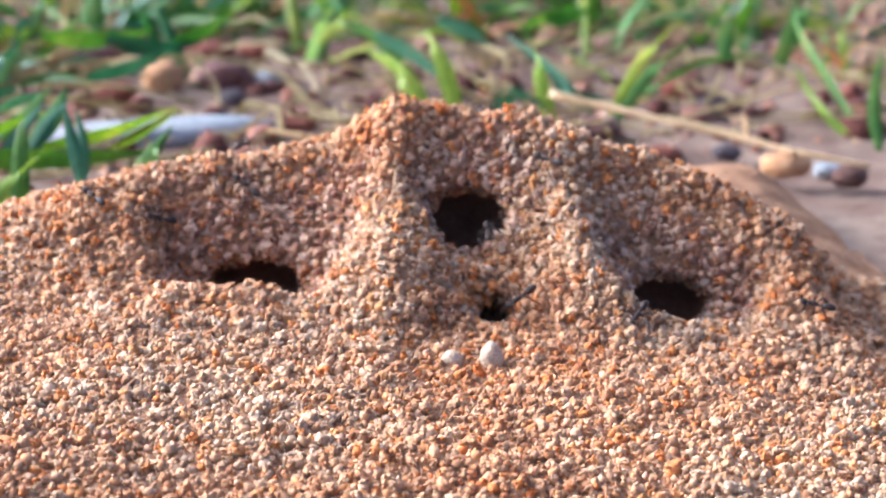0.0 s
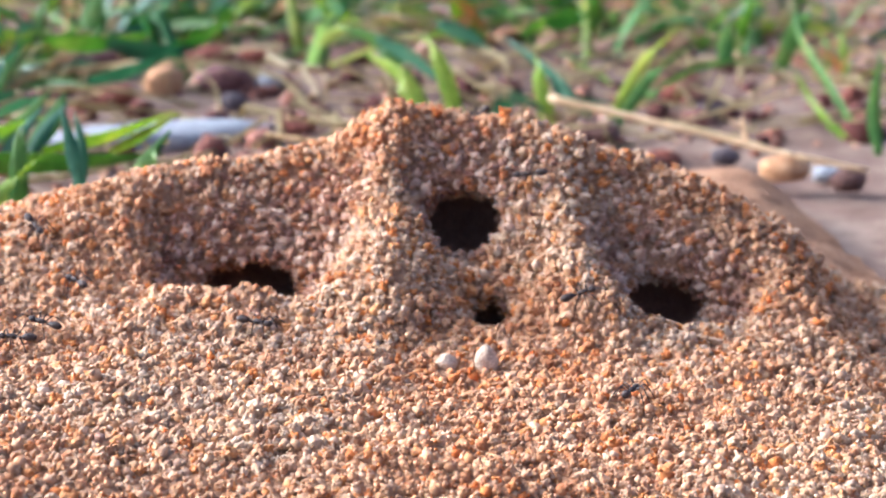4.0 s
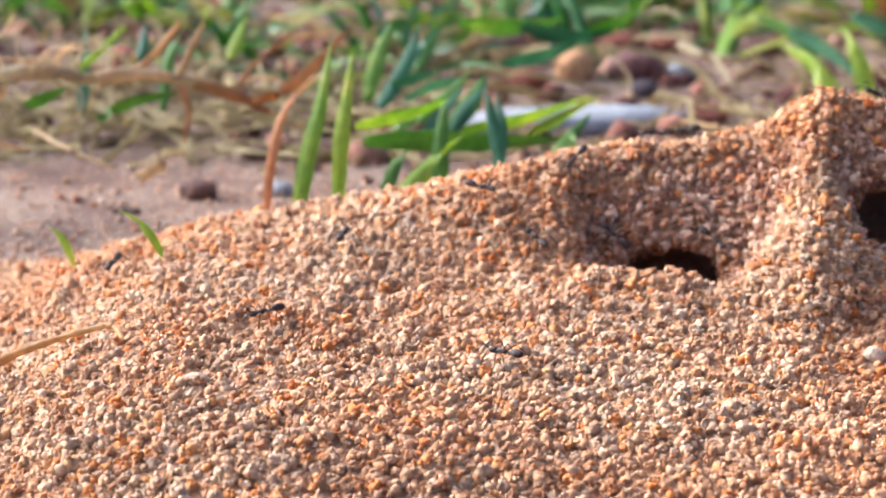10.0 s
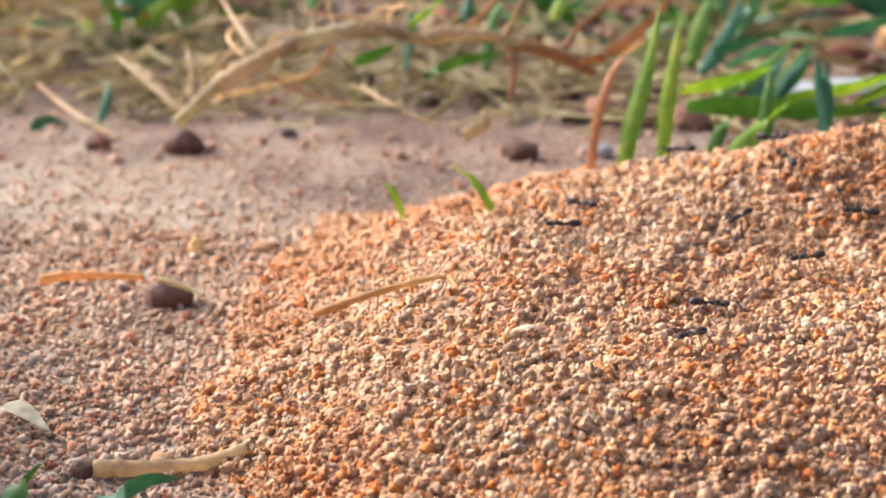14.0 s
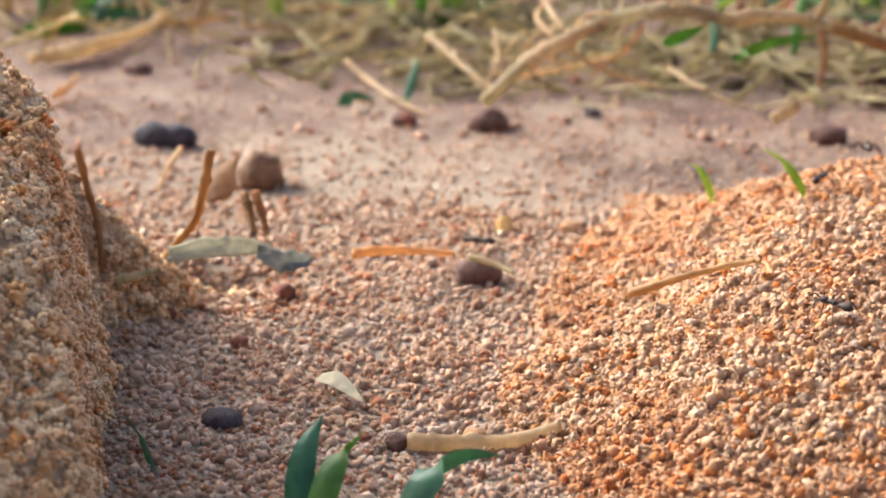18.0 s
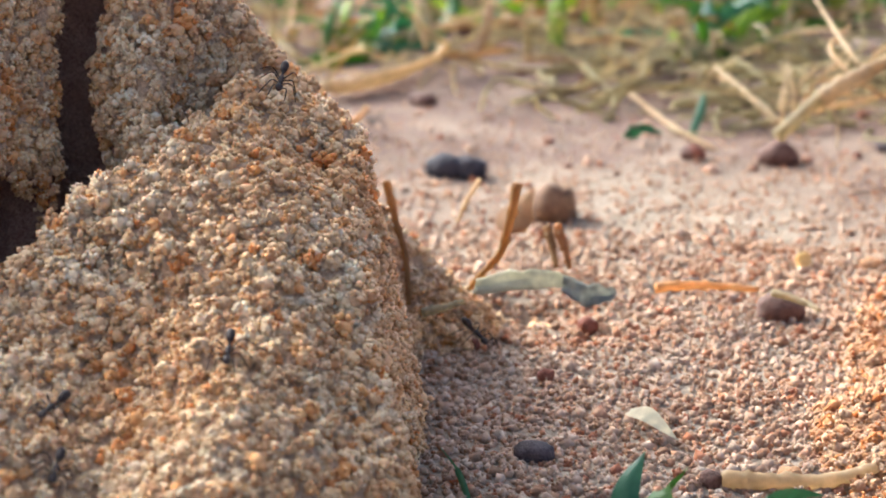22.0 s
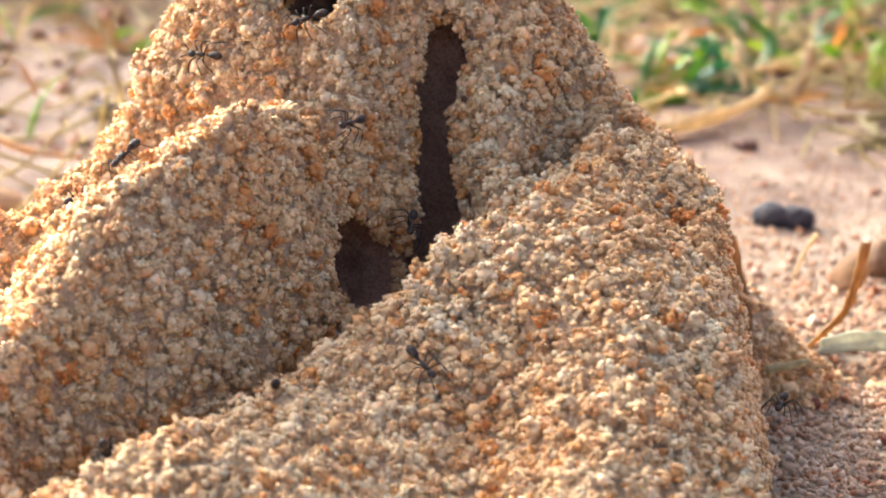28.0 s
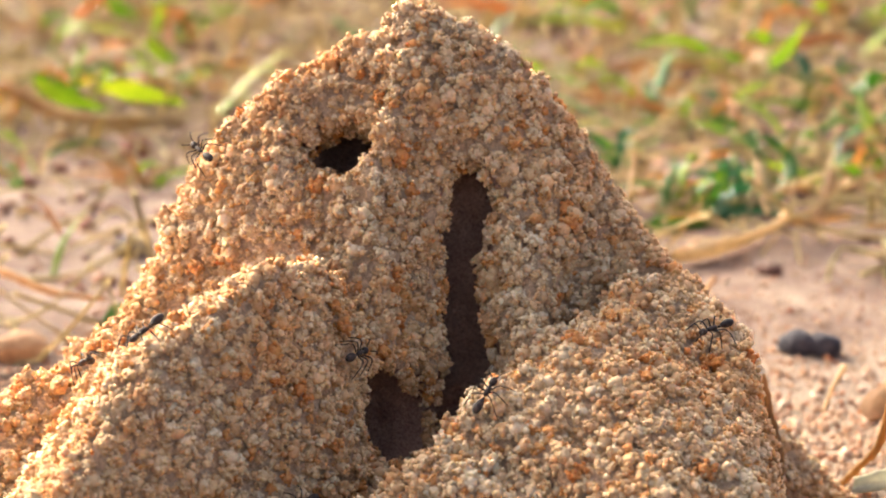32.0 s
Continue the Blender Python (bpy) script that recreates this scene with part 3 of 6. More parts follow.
grains("ground_crumbs", "crumbs of pinkish sand lying between the mounds", pt, s, MAT_GRAIN_DIRT, "lump", 27)
n = 5000
x, y = rng.uniform(-330, 300, n), 260 + 420 * rng.rand(n) ** 1.4
s = sizes_of(n, rng, 0.4, 1.1) * (1 + (y - 260) / 300)
z = ground_z(x, y)
free = (low_z(x, y) < z + 0.5) & ~((x > -130) & (x < 25) & (y < 335) & (rng.rand(n) < 0.88))
grains("soil_crumbs", "brown crumbs of soil and grit among the grass", np.stack([x, y, z + s * 0.1], -1)[free], s[free], MAT_CRUMB, "ball", 14)


# ---- plants, straws and stones ----
def leaf_material(name, a, b_col, tip, rough=0.45):
    """Grass: fine lengthwise veins, blotches, and light that shines through."""
    m, nt, b = nodes_of(name, rough, 0.4)
    big = noise_tex(nt, 160, 3)
    col = ramp(nt, big.outputs["Fac"], [(0.35, a), (0.6, b_col), (0.75, tip)])
    vein = noise_tex(nt, 900, 2)
    col = mix(nt, 0.5, col, mix(nt, 1.0, col, ramp(nt, vein.outputs["Fac"], [(0.35, (0.7, 0.72, 0.65)), (0.65, (1.2, 1.2, 1.1))]), "MULTIPLY"))
    info = nt.nodes.new("ShaderNodeObjectInfo")
    col = mix(nt, 1.0, col, ramp(nt, info.outputs["Random"], [(0.0, (0.75, 0.8, 0.75)), (1.0, (1.2, 1.1, 1.0))]), "MULTIPLY")
    nt.links.new(col, b.inputs["Base Color"])
    bump(nt, b, vein.outputs["Fac"], 0.0002, 0.4)
    t = nt.nodes.new("ShaderNodeBsdfTranslucent")
    nt.links.new(col, t.inputs["Color"])
    mx = nt.nodes.new("ShaderNodeMixShader")
    mx.inputs[0].default_value = 0.62
    nt.links.new(b.outputs[0], mx.inputs[1])
    nt.links.new(t.outputs[0], mx.inputs[2])
    nt.links.new(mx.outputs[0], nt.nodes["Material Output"].inputs["Surface"])
    return m


GRASS = leaf_material("green_grass", (0.11, 0.25, 0.06), (0.19, 0.34, 0.07), (0.36, 0.44, 0.12))
GRASS_YELLOW = leaf_material("yellow_green_grass", (0.30, 0.45, 0.05), (0.44, 0.54, 0.08), (0.66, 0.60, 0.14))
GRASS_TEAL = leaf_material("blue_green_grass", (0.08, 0.21, 0.13), (0.13, 0.29, 0.18), (0.24, 0.36, 0.20), 0.35)
GRASS_ORANGE = leaf_material("dried_orange_grass", (0.46, 0.23, 0.11), (0.54, 0.31, 0.15), (0.52, 0.40, 0.18), 0.6)
STRAW = leaf_material("dry_straw", (0.46, 0.28, 0.13), (0.60, 0.41, 0.22), (0.70, 0.55, 0.36), 0.6)
STRAW_BROWN = leaf_material("brown_straw", (0.32, 0.175, 0.075), (0.47, 0.28, 0.13), (0.60, 0.40, 0.20), 0.6)
STRAW_PALE = leaf_material("pale_straw", (0.54, 0.42, 0.27), (0.66, 0.54, 0.38), (0.76, 0.67, 0.52), 0.6)


def stone_material(name, a, b_col, c):
    m = soil_material(name, a, b_col, c, 400, 0.00025)
    m.node_tree.nodes["Principled BSDF"].inputs["Roughness"].default_value = 0.7
    return m


STONE_BROWN = stone_material("brown_stone", (0.07, 0.035, 0.028), (0.13, 0.065, 0.048), (0.20, 0.11, 0.08))
STONE_TAN = stone_material("tan_stone", (0.14, 0.075, 0.045), (0.22, 0.125, 0.07), (0.34, 0.21, 0.11))
STONE_DARK = stone_material("dark_stone", (0.05, 0.04, 0.042), (0.09, 0.07, 0.075), (0.15, 0.12, 0.12))
STONE_RED = stone_material("red_stone", (0.13, 0.035, 0.022), (0.22, 0.07, 0.042), (0.30, 0.12, 0.07))
STONE_ROSE = stone_material("maroon_clod", (0.08, 0.03, 0.032), (0.14, 0.06, 0.055), (0.22, 0.11, 0.09))
STONE_SLATE = stone_material("slate_stone", (0.25, 0.27, 0.29), (0.34, 0.36, 0.38), (0.42, 0.43, 0.44))
STONE_OCHRE = stone_material("ochre_stone", (0.40, 0.20, 0.09), (0.52, 0.29, 0.14), (0.60, 0.40, 0.22))
STONE_YELLOW = stone_material("yellow_stone", (0.60, 0.36, 0.10), (0.72, 0.47, 0.16), (0.80, 0.60, 0.28))
STONE_CREAM = stone_material("cream_stone", (0.47, 0.33, 0.22), (0.56, 0.415, 0.295), (0.63, 0.51, 0.39))


def curve_points(pts, n):
    """A smooth line through the given points."""
    p = [Vector(q) for q in pts]
    p = [2 * p[0] - p[1]] + p + [2 * p[-1] - p[-2]]
    out = []
    for i in range(n):
        f = i / (n - 1) * (len(p) - 3)
        k = min(int(f), len(p) - 4)
        t = f - k
        a, b, c, d = p[k : k + 4]
        out.append(0.5 * ((2 * b) + (c - a) * t + (2 * a - 5 * b + 4 * c - d) * t * t + (3 * b - a - 3 * c + d) * t**3))
    return out


def blade_bm(pts, width, n=14, side=None, thick=0.05):
    """A grass blade in metres: a folded strip with a keel and a thin body, pointed at its tip."""
    line = curve_points(pts, n)
    bm = bmesh.new()
    rows = []
    for i, p in enumerate(line):
        t = i / (n - 1)
        d = (line[min(i + 1, n - 1)] - line[max(i - 1, 0)]).normalized()
        ref = side if side is not None else Vector((0.9, -0.25, 0.1)) if abs(d.z) > 0.5 else Vector((0.1, -0.55, 0.85))
        s = (ref - d * ref.dot(d)).normalized()
        nrm = d.cross(s).normalized()
        w = width * 0.46 * (0.5 + 0.5 * math.sin(min(1, t * 2.4) * math.pi / 2)) * (1 - max(0, (t - 0.38) / 0.62) ** 1.5) + 0.02
        e = [p + s * w * a + nrm * (w * 0.2 * abs(a) + b) for a, b in ((-1, 0), (-0.5, -thick * 0.6), (0, -thick), (0.5, -thick * 0.6), (1, 0), (0.5, thick * 0.5), (0, thick * 0.5), (-0.5, thick * 0.5))]
        rows.append([bm.verts.new(q * MM) for q in e])
    for a, b in zip(rows, rows[1:]):
        for k in range(8):
            bm.faces.new((a[k], a[(k + 1) % 8], b[(k + 1) % 8], b[k]))
        for k in (0, 4):
            bm.edges.get((a[k], b[k])).smooth = False
    bm.faces.new(rows[0][::-1])
    bm.faces.new(rows[-1])
    return bm


def tube_bm(pts, radius, n=18, sides=7, taper=0.45, rough=0.16, seed=0):
    line = curve_points(pts, n)
    rnd = random.Random(seed)
    bm = bmesh.new()
    rows = []
    for i, p in enumerate(line):
        d = (line[min(i + 1, n - 1)] - line[max(i - 1, 0)]).normalized()
        a = d.orthogonal().normalized()
        b = d.cross(a)
        r = radius * (1 - taper * i / (n - 1)) * (1.25 if i % 6 == 5 else 1.0)
        rows.append([bm.verts.new((p + (a * math.cos(k * math.tau / sides) + b * math.sin(k * math.tau / sides)) * r * (1 + rnd.uniform(-rough, rough))) * MM) for k in range(sides)])
    for x, y in zip(rows, rows[1:]):
        for k in range(sides):
            bm.faces.new((x[k], x[(k + 1) % sides], y[(k + 1) % sides], y[k]))
    bm.faces.new(rows[0][::-1])
    bm.faces.new(rows[-1])
    return bm


def single(name, bm, material, label, category, group=""):
    ob = part(name, bm, material, None, label)
    return tagged(ob, label, category, group)


def sunk(pts):
    """The first point pushed down to just below the surface."""
    x, y, z = pts[0]
    top = float(surface_z(x, y))
    return [(x, y, min(z, top - 0.6)) if z < top + 6 else (x, y, z)] + list(pts[1:])


BLADE_WORDS = {"green_grass": "green grass blade with a pointed tip", "yellow_green_grass": "yellow-green grass blade with a pointed tip",
               "blue_green_grass": "blue-green grass blade with a pointed tip", "dried_orange_grass": "dried orange grass blade curling over soil"}
STEM_WORDS = {"dry_straw": "thin dry straw lying on soil", "pale_straw": "thin pale straw lying on soil", "dried_orange_grass": "thin reddish dried grass stem",
              "yellow_green_grass": "thin yellow-green grass stem"}


def lone_blade(pts, width, material, label=""):
    return single("grass_shoot", blade_bm(sunk(pts), width), material, label or BLADE_WORDS[material.name], "grass", "grass blades round the mounds")


def dry_stem(pts, radius, material, label=""):
    n = 10 + 4 * len(pts)
    rest = [float(surface_z(x, y)) + 0.35 + 0.5 * radius for x, y, z in pts]
    if max(z - r for (x, y, z), r in zip(pts, rest)) < 3.5:
        pts = [(x, y, max(z, r)) for (x, y, z), r in zip(pts, rest)]
    return single("dry_straw", tube_bm(pts, radius, n, seed=len(pts)), material, label or STEM_WORDS[material.name], "straw", "dry straws on the soil")


runner = thing("grass_runner", "dry arching grass runner with papery sheaths and roots", "grass")


def runner_part(pts, radius, material, label=""):
    n = 10 + 4 * len(pts)
    name = "stem" if len(pts) > 5 else "root" if pts[-1][2] < pts[0][2] else "side_shoot"
    return part(name, tube_bm(pts, radius, n, seed=len(pts)), material, runner, label)


def stone_bm(size, seed):
    bm = bmesh.new()
    bmesh.ops.create_icosphere(bm, subdivisions=3, radius=0.5)
    off = Vector((seed * 7.3, seed * 3.1, 1.7))
    for v in bm.verts:
        d = v.co.normalized()
        r = 0.5 * (1.06 + 0.18 * noise.noise(d * 1.3 + off) + 0.12 * noise.noise(d * 4 + off))
        flat = max(-0.46, d.z * r)
        v.co = Vector((d.x * r * size[0], d.y * r * size[1], flat * size[2] * 1.15)) * MM
    return bm


stone_count = [0]


def stone(at, size, material, label):
    stone_count[0] += 1
    name = "pebble" if size[0] < 3 else "stone"
    ob = single(name, stone_bm(size, stone_count[0]), material, label, name, "stones on the soil")
    x, y, z = at
    y += size[1] * 0.4
    ob.matrix_world = pose(x * MM, y * MM, (float(surface_z(x, y)) + size[2] * 0.3) * MM, 0, 0, (stone_count[0] * 23) % 40 - 20)
    return ob


def make_tuft(seed, materials):
    rnd = random.Random(seed)
    top = thing("grass_tuft", "tuft of narrow green and yellowing grass blades", "grass", group="grass tufts behind the mounds")
    for i in range(13):
        a = rnd.uniform(0, math.tau)
        h, lean = rnd.uniform(2.5, 9.5), rnd.uniform(6, 19)
        dx, dy = math.cos(a) * lean, math.sin(a) * lean
        x, y = rnd.uniform(-4, 4), rnd.uniform(-4, 4)
        pts = [(x, y, -1), (x + dx * 0.3, y + dy * 0.3, h * 0.55), (x + dx * 0.75, y + dy * 0.75, h * 0.95), (x + dx * 1.15, y + dy * 1.15, h * rnd.uniform(0.7, 1.05))]
        if i < 9:
            part("blade", blade_bm(pts, rnd.uniform(1.0, 1.9), 9), materials[i % len(materials)], top)
        else:
            part("dry_stalk", tube_bm(pts, 0.3, 9, 5, seed=i), STRAW_PALE if i % 2 else STRAW, top, "dry pale stalk")
    return top


TUFTS = [make_tuft(5, (GRASS, GRASS_TEAL, GRASS_YELLOW)), make_tuft(6, (GRASS_TEAL, GRASS, GRASS)), make_tuft(8, (GRASS_YELLOW, GRASS, GRASS_ORANGE)),
         make_tuft(9, (GRASS_YELLOW, STRAW, STRAW_PALE, GRASS_ORANGE))]
tuft_used = [False] * 4


def tuft(kind, x, y, size, turn):
    m = pose(x * MM, y * MM, float(ground_z(x, y)) * MM, 0, 0, turn)
    if not tuft_used[kind]:
        tuft_used[kind] = True
        TUFTS[kind].matrix_world = m
        ob = TUFTS[kind]
    else:
        ob = copy_thing(TUFTS[kind], m)
    ob.scale = (size, size, size)
    return ob


# a litter of dead stalks between the tufts
def litter(count, seed, left=-0.72, right=0.55, tall=7, strip=None):
    rnd = random.Random(seed)
    bm = bmesh.new()
    for i in range(count):
        y = 225 + 540 * rnd.random() ** 1.3
        x = rnd.uniform(left * y - 60, right * y + 20)
        if strip:
            x, y = rnd.uniform(strip[0], strip[1]), rnd.uniform(strip[2], strip[3])
        elif (x > -125 and y < 285) or (x < -125 and y < 350 and rnd.random() < 0.8):
            continue
        if not strip and -125 < x < -35 and (y < 300 or (y < 322 and rnd.random() < 0.5)):
            continue
        z = float(ground_z(np.array(x), np.array(y)))
        a, l = rnd.uniform(0, math.tau), rnd.uniform(6, 26)
        w = rnd.uniform(0.22, 0.6) * (1 + max(0, y - 380) / 300)
        p = [Vector((x, y, z + w * 0.5)), Vector((x + math.cos(a) * l * 0.5, y + math.sin(a) * l * 0.5, z + rnd.uniform(0.3, 4))),
             Vector((x + math.cos(a + 0.3) * l, y + math.sin(a + 0.3) * l, z + rnd.uniform(0.3, tall)))]
        line = curve_points(p, 5)
        prev = None
        for q in line:
            ring = [bm.verts.new((q + Vector((-math.sin(a) * w * cx, math.cos(a) * w * cx, w * cz))) * MM) for cx, cz in ((-1, -0.3), (1, -0.3), (0, 0.8))]
            if prev:
                for k in range(3):
                    bm.faces.new((prev[k], prev[(k + 1) % 3], ring[(k + 1) % 3], ring[k]))
            prev = ring
    ob = part("dead_grass_litter", bm, STRAW_LITTER, None)
    return tagged(ob, "tangled litter of dead straw-coloured grass stalks", "dead grass", kind="stuff")


STRAW_LITTER = leaf_material("dead_grass", (0.35, 0.28, 0.15), (0.52, 0.44, 0.26), (0.66, 0.59, 0.41), 0.7)
litter(3000, 4)
litter(2600, 9, -0.85, -0.22, 12)
litter(230, 23, tall=5, strip=(-75, 40, 284, 335))


# thick grass far behind, and dark clods on the soil
def island_tones(m):
    """The same leaf, toned blade by blade."""
    nt = m.node_tree
    b = nt.nodes["Principled BSDF"]
    col = b.inputs["Base Color"].links[0].from_socket
    geo = nt.nodes.new("ShaderNodeNewGeometry")
    tone = ramp(nt, geo.outputs["Random Per Island"], [(0.0, (0.45, 0.75, 0.9)), (0.45, (0.9, 1.0, 0.9)), (0.75, (1.4, 1.25, 0.7)), (1.0, (2.2, 1.3, 0.9))])
    out = mix(nt, 1.0, col, tone, "MULTIPLY")
    nt.links.new(out, b.inputs["Base Color"])
    for n in nt.nodes:
        if n.type == "BSDF_TRANSLUCENT":
            nt.links.new(out, n.inputs["Color"])
    return m


MAT_THICK = island_tones(leaf_material("mixed_grass", (0.17, 0.33, 0.10), (0.28, 0.43, 0.12), (0.48, 0.52, 0.20)))


def thick_grass(count, seed):
    rnd = random.Random(seed)
    verts, faces = [], []
    for i in range(count):
        y = rnd.uniform(345, 640)
        x = rnd.uniform(-0.6 * y, 0.5 * y)
        thin = 0.25 if x < -60 else 1.0
        if rnd.random() > thin or noise.noise(Vector((x / 45, y / 45, 3.3))) < 0.02:
            continue
        z = float(ground_z(np.array(x), np.array(y)))
        a, l = rnd.uniform(0, math.tau), rnd.uniform(10, 34)
        w, h = rnd.uniform(0.8, 1.9), rnd.uniform(2, 12)
        dx, dy = math.cos(a), math.sin(a)
        base = len(verts)
        for k in range(5):
            t = k / 4
            ww = w * (1 - t**2.2) + 0.05
            cx, cy, cz = x + dx * l * t, y + dy * l * t, z + h * math.sin(t * rnd.uniform(1.7, 2.0)) - 0.8
            for sx, up in ((-1, 0.25), (0, -0.1), (1, 0.25), (0, 0.1)):
                verts.append((cx - dy * ww * sx, cy + dx * ww * sx, cz + up * ww))
        for k in range(4):
            for q in range(4):
                faces.append((base + k * 4 + q, base + k * 4 + (q + 1) % 4, base + k * 4 + 4 + (q + 1) % 4, base + k * 4 + 4 + q))
    ob = new("far_grass", mesh_np("far_grass", np.array(verts) * MM, np.array(faces), MAT_THICK))
    return tagged(ob, "low sprawling green and yellowing grass on the soil", "grass", kind="stuff")


thick_grass(2600, 12)
rng = np.random.RandomState(19)
n = 900
x, y = rng.uniform(-20, 190, n), rng.uniform(282, 470, n)
x = x + np.where(y < 330, 30, 0)
s = sizes_of(n, rng, 0.7, 1.9)
grains("soil_clods", "dark maroon and brown clods of soil between the grass", np.stack([x, y, ground_z(x, y) + s * 0.1], -1), s, MAT_CLOD, "ball", 20)


# black two-lobed pebble
bm = stone_bm((4.9, 3.8, 3.3), 41)
bm2 = stone_bm((4.4, 3.6, 3.1), 43)
me2 = bpy.data.meshes.new("lobe")
for v in bm2.verts:
    v.co.x += 2.9 * MM
bm2.to_mesh(me2)
bm2.free()
bm.from_mesh(me2)
bpy.data.meshes.remove(me2)
MAT_BLACK = stone_material("black_pebble", (0.03, 0.028, 0.036), (0.05, 0.046, 0.056), (0.09, 0.08, 0.09))
ob = single("black_pebble", bm, MAT_BLACK, "smooth blackish two-lobed pebble on bare soil", "pebble")
ob.matrix_world = pose(-77.2 * MM, 253.5 * MM, (float(surface_z(-75, 254)) + 1.0) * MM, 0, 4, 8)

# dead leaf scrap bridging a hollow, with a grey-green folded end
leaf = thing("dead_leaf", "grey-green dead leaf scrap lying over a hollow", "leaf", pose(-61 * MM, 200 * MM, 3.4 * MM))
MAT_DEAD = leaf_material("dead_leaf", (0.46, 0.46, 0.38), (0.62, 0.61, 0.52), (0.76, 0.75, 0.66), 0.7)
MAT_DEAD_DARK = leaf_material("dark_dead_leaf", (0.28, 0.285, 0.28), (0.42, 0.42, 0.41), (0.56, 0.55, 0.52), 0.7)


def crumpled_bm(ends, width, seed, n=16, m=7, crumple=0.5, up=Vector((0, 0.75, 0.66))):
    """A torn, crumpled scrap in millimetres: a sheet along a line, with a thin body and ragged edges."""
    line = curve_points(ends, n)
    rnd = random.Random(seed)
    bm = bmesh.new()
    sheets = []
    for side in (0, 1):
        rows = []
        for i, p in enumerate(line):
            t = i / (n - 1)
            w = width * (0.35 + 0.65 * math.sin(math.pi * min(1, 0.12 + 0.88 * t)) ** 0.6)
            row = []
            for k in range(m):
                a = k / (m - 1) - 0.5
                rag = 1 + 0.25 * noise.noise(Vector((i * 0.9, a * 2, seed)))
                q = p + up * (a * w * rag)
                q = q + Vector((0, -0.66, 0.75)) * (crumple * (noise.noise(Vector((i * 0.35, k * 0.5, seed * 3.7))) + 0.5 * noise.noise(Vector((i * 0.8, k * 1.1, seed)))) + side * 0.12)
                row.append(bm.verts.new(q * MM))
            rows.append(row)
        sheets.append(rows)
    lo, hi = sheets
    for i in range(n - 1):
        for k in range(m - 1):
            bm.faces.new((lo[i][k], lo[i + 1][k], lo[i + 1][k + 1], lo[i][k + 1]))
            bm.faces.new((hi[i][k], hi[i][k + 1], hi[i + 1][k + 1], hi[i + 1][k]))
        for k in (0, m - 1):
            bm.faces.new((lo[i][k], hi[i][k], hi[i + 1][k], lo[i + 1][k]))
    for i in (0, n - 1):
        for k in range(m - 1):
            bm.faces.new((lo[i][k], lo[i][k + 1], hi[i][k + 1], hi[i][k]))
    bmesh.ops.recalc_face_normals(bm, faces=bm.faces[:])
    return bm


part("leaf_blade", crumpled_bm([(2.6, -13.8, 3.9), (5.4, -11.9, 4.0), (8.15, -9.79, 3.7), (10.55, -7.94, 3.15)], 2.3, 3, crumple=0.3), MAT_DEAD, leaf)
part("folded_end", crumpled_bm([(10.11, -9.10, 3.15), (11.77, -8.52, 2.14), (13.30, -7.80, 1.66), (14.83, -6.43, 1.54)], 2.4, 8, crumple=0.8), MAT_DEAD_DARK, leaf, "darker grey-green crumpled leaf end")
single("leaf_chip", blade_bm([(-41.6, 172.4, 1.0), (-39.6, 170.4, 1.5), (-36.5, 166.8, 0.9)], 1.9, 10, Vector((0.7, 0.6, 0.4))), MAT_DEAD, "small pale chip of dead leaf on the soil", "leaf")
# orange husk against the brown pebble
single("dry_husk", blade_bm([(-61.6, 220.6, 2.6), (-62.0, 222.9, 4.5), (-60.4, 226.2, 6.4)], 4.8, 10, Vector((0.95, 0.1, 0.2))), GRASS_ORANGE, "dry orange husk leaning on a brown pebble", "husk")

lone_blade([(15.8, 236.7, 5.6), (17.5, 239.3, 10.9), (19.5, 243.2, 17.3), (21.0, 248.1, 23.3)], 2.3, GRASS_YELLOW, "upright yellow-green grass blade rising behind the low mound")
lone_blade([(21.0, 238.9, 6.2), (21.5, 241.5, 11.7), (22.6, 245.3, 17.5), (23.5, 248.6, 21.8)], 2.1, GRASS_YELLOW, "upright green grass blade with a yellowed tip")
lone_blade([(12.6, 239.0, 5.8), (13.7, 241.5, 11.0), (15.8, 245.1, 16.2), (19.9, 249.0, 19.3)], 1.3, GRASS_ORANGE, "dried orange grass blade curling upward")
lone_blade([(12.3, 259.0, 13.5), (16.1, 256.4, 15.5), (20.4, 255.4, 19.5), (23.6, 254.3, 23.5)], 1.6, GRASS_ORANGE, "broad dried orange-red grass leaf")
lone_blade([(15.2, 232.7, 6.1), (20.8, 234.8, 6.6), (27.4, 237.9, 7.3)], 2.4, GRASS, "low green grass blade lying along the soil")
lone_blade([(25.2, 234.8, 6.9), (30.0, 238.4, 9.2), (35.8, 241.5, 13.2)], 2.2, GRASS_YELLOW)
lone_blade([(25.3, 239.0, 7.0), (27.8, 241.7, 9.4), (29.9, 244.2, 11.1)], 1.8, GRASS)
lone_blade([(32.8, 242.8, 6.6), (33.4, 245.2, 11.2), (34.3, 248.6, 15.7)], 1.8, GRASS)
lone_blade([(40.6, 243.1, 8.6), (39.9, 245.5, 12.9), (39.2, 248.9, 17.4)], 1.9, GRASS_TEAL, "blue-green grass blade standing upright")
lone_blade([(47.3, 249.0, 8.1), (50.0, 250.7, 10.4), (53.3, 254.4, 12.9)], 2.4, GRASS)
lone_blade([(25.9, 260.2, 8.3), (32.7, 261.0, 8.2), (43.5, 262.5, 7.4), (54.6, 265.2, 7.1)], 4.2, GRASS, "wide green grass blade lying flat on the soil")
lone_blade([(38.8, 265.0, 8.4), (47.6, 267.2, 9.4), (56.8, 270.6, 11.5)], 2.6, GRASS_YELLOW)
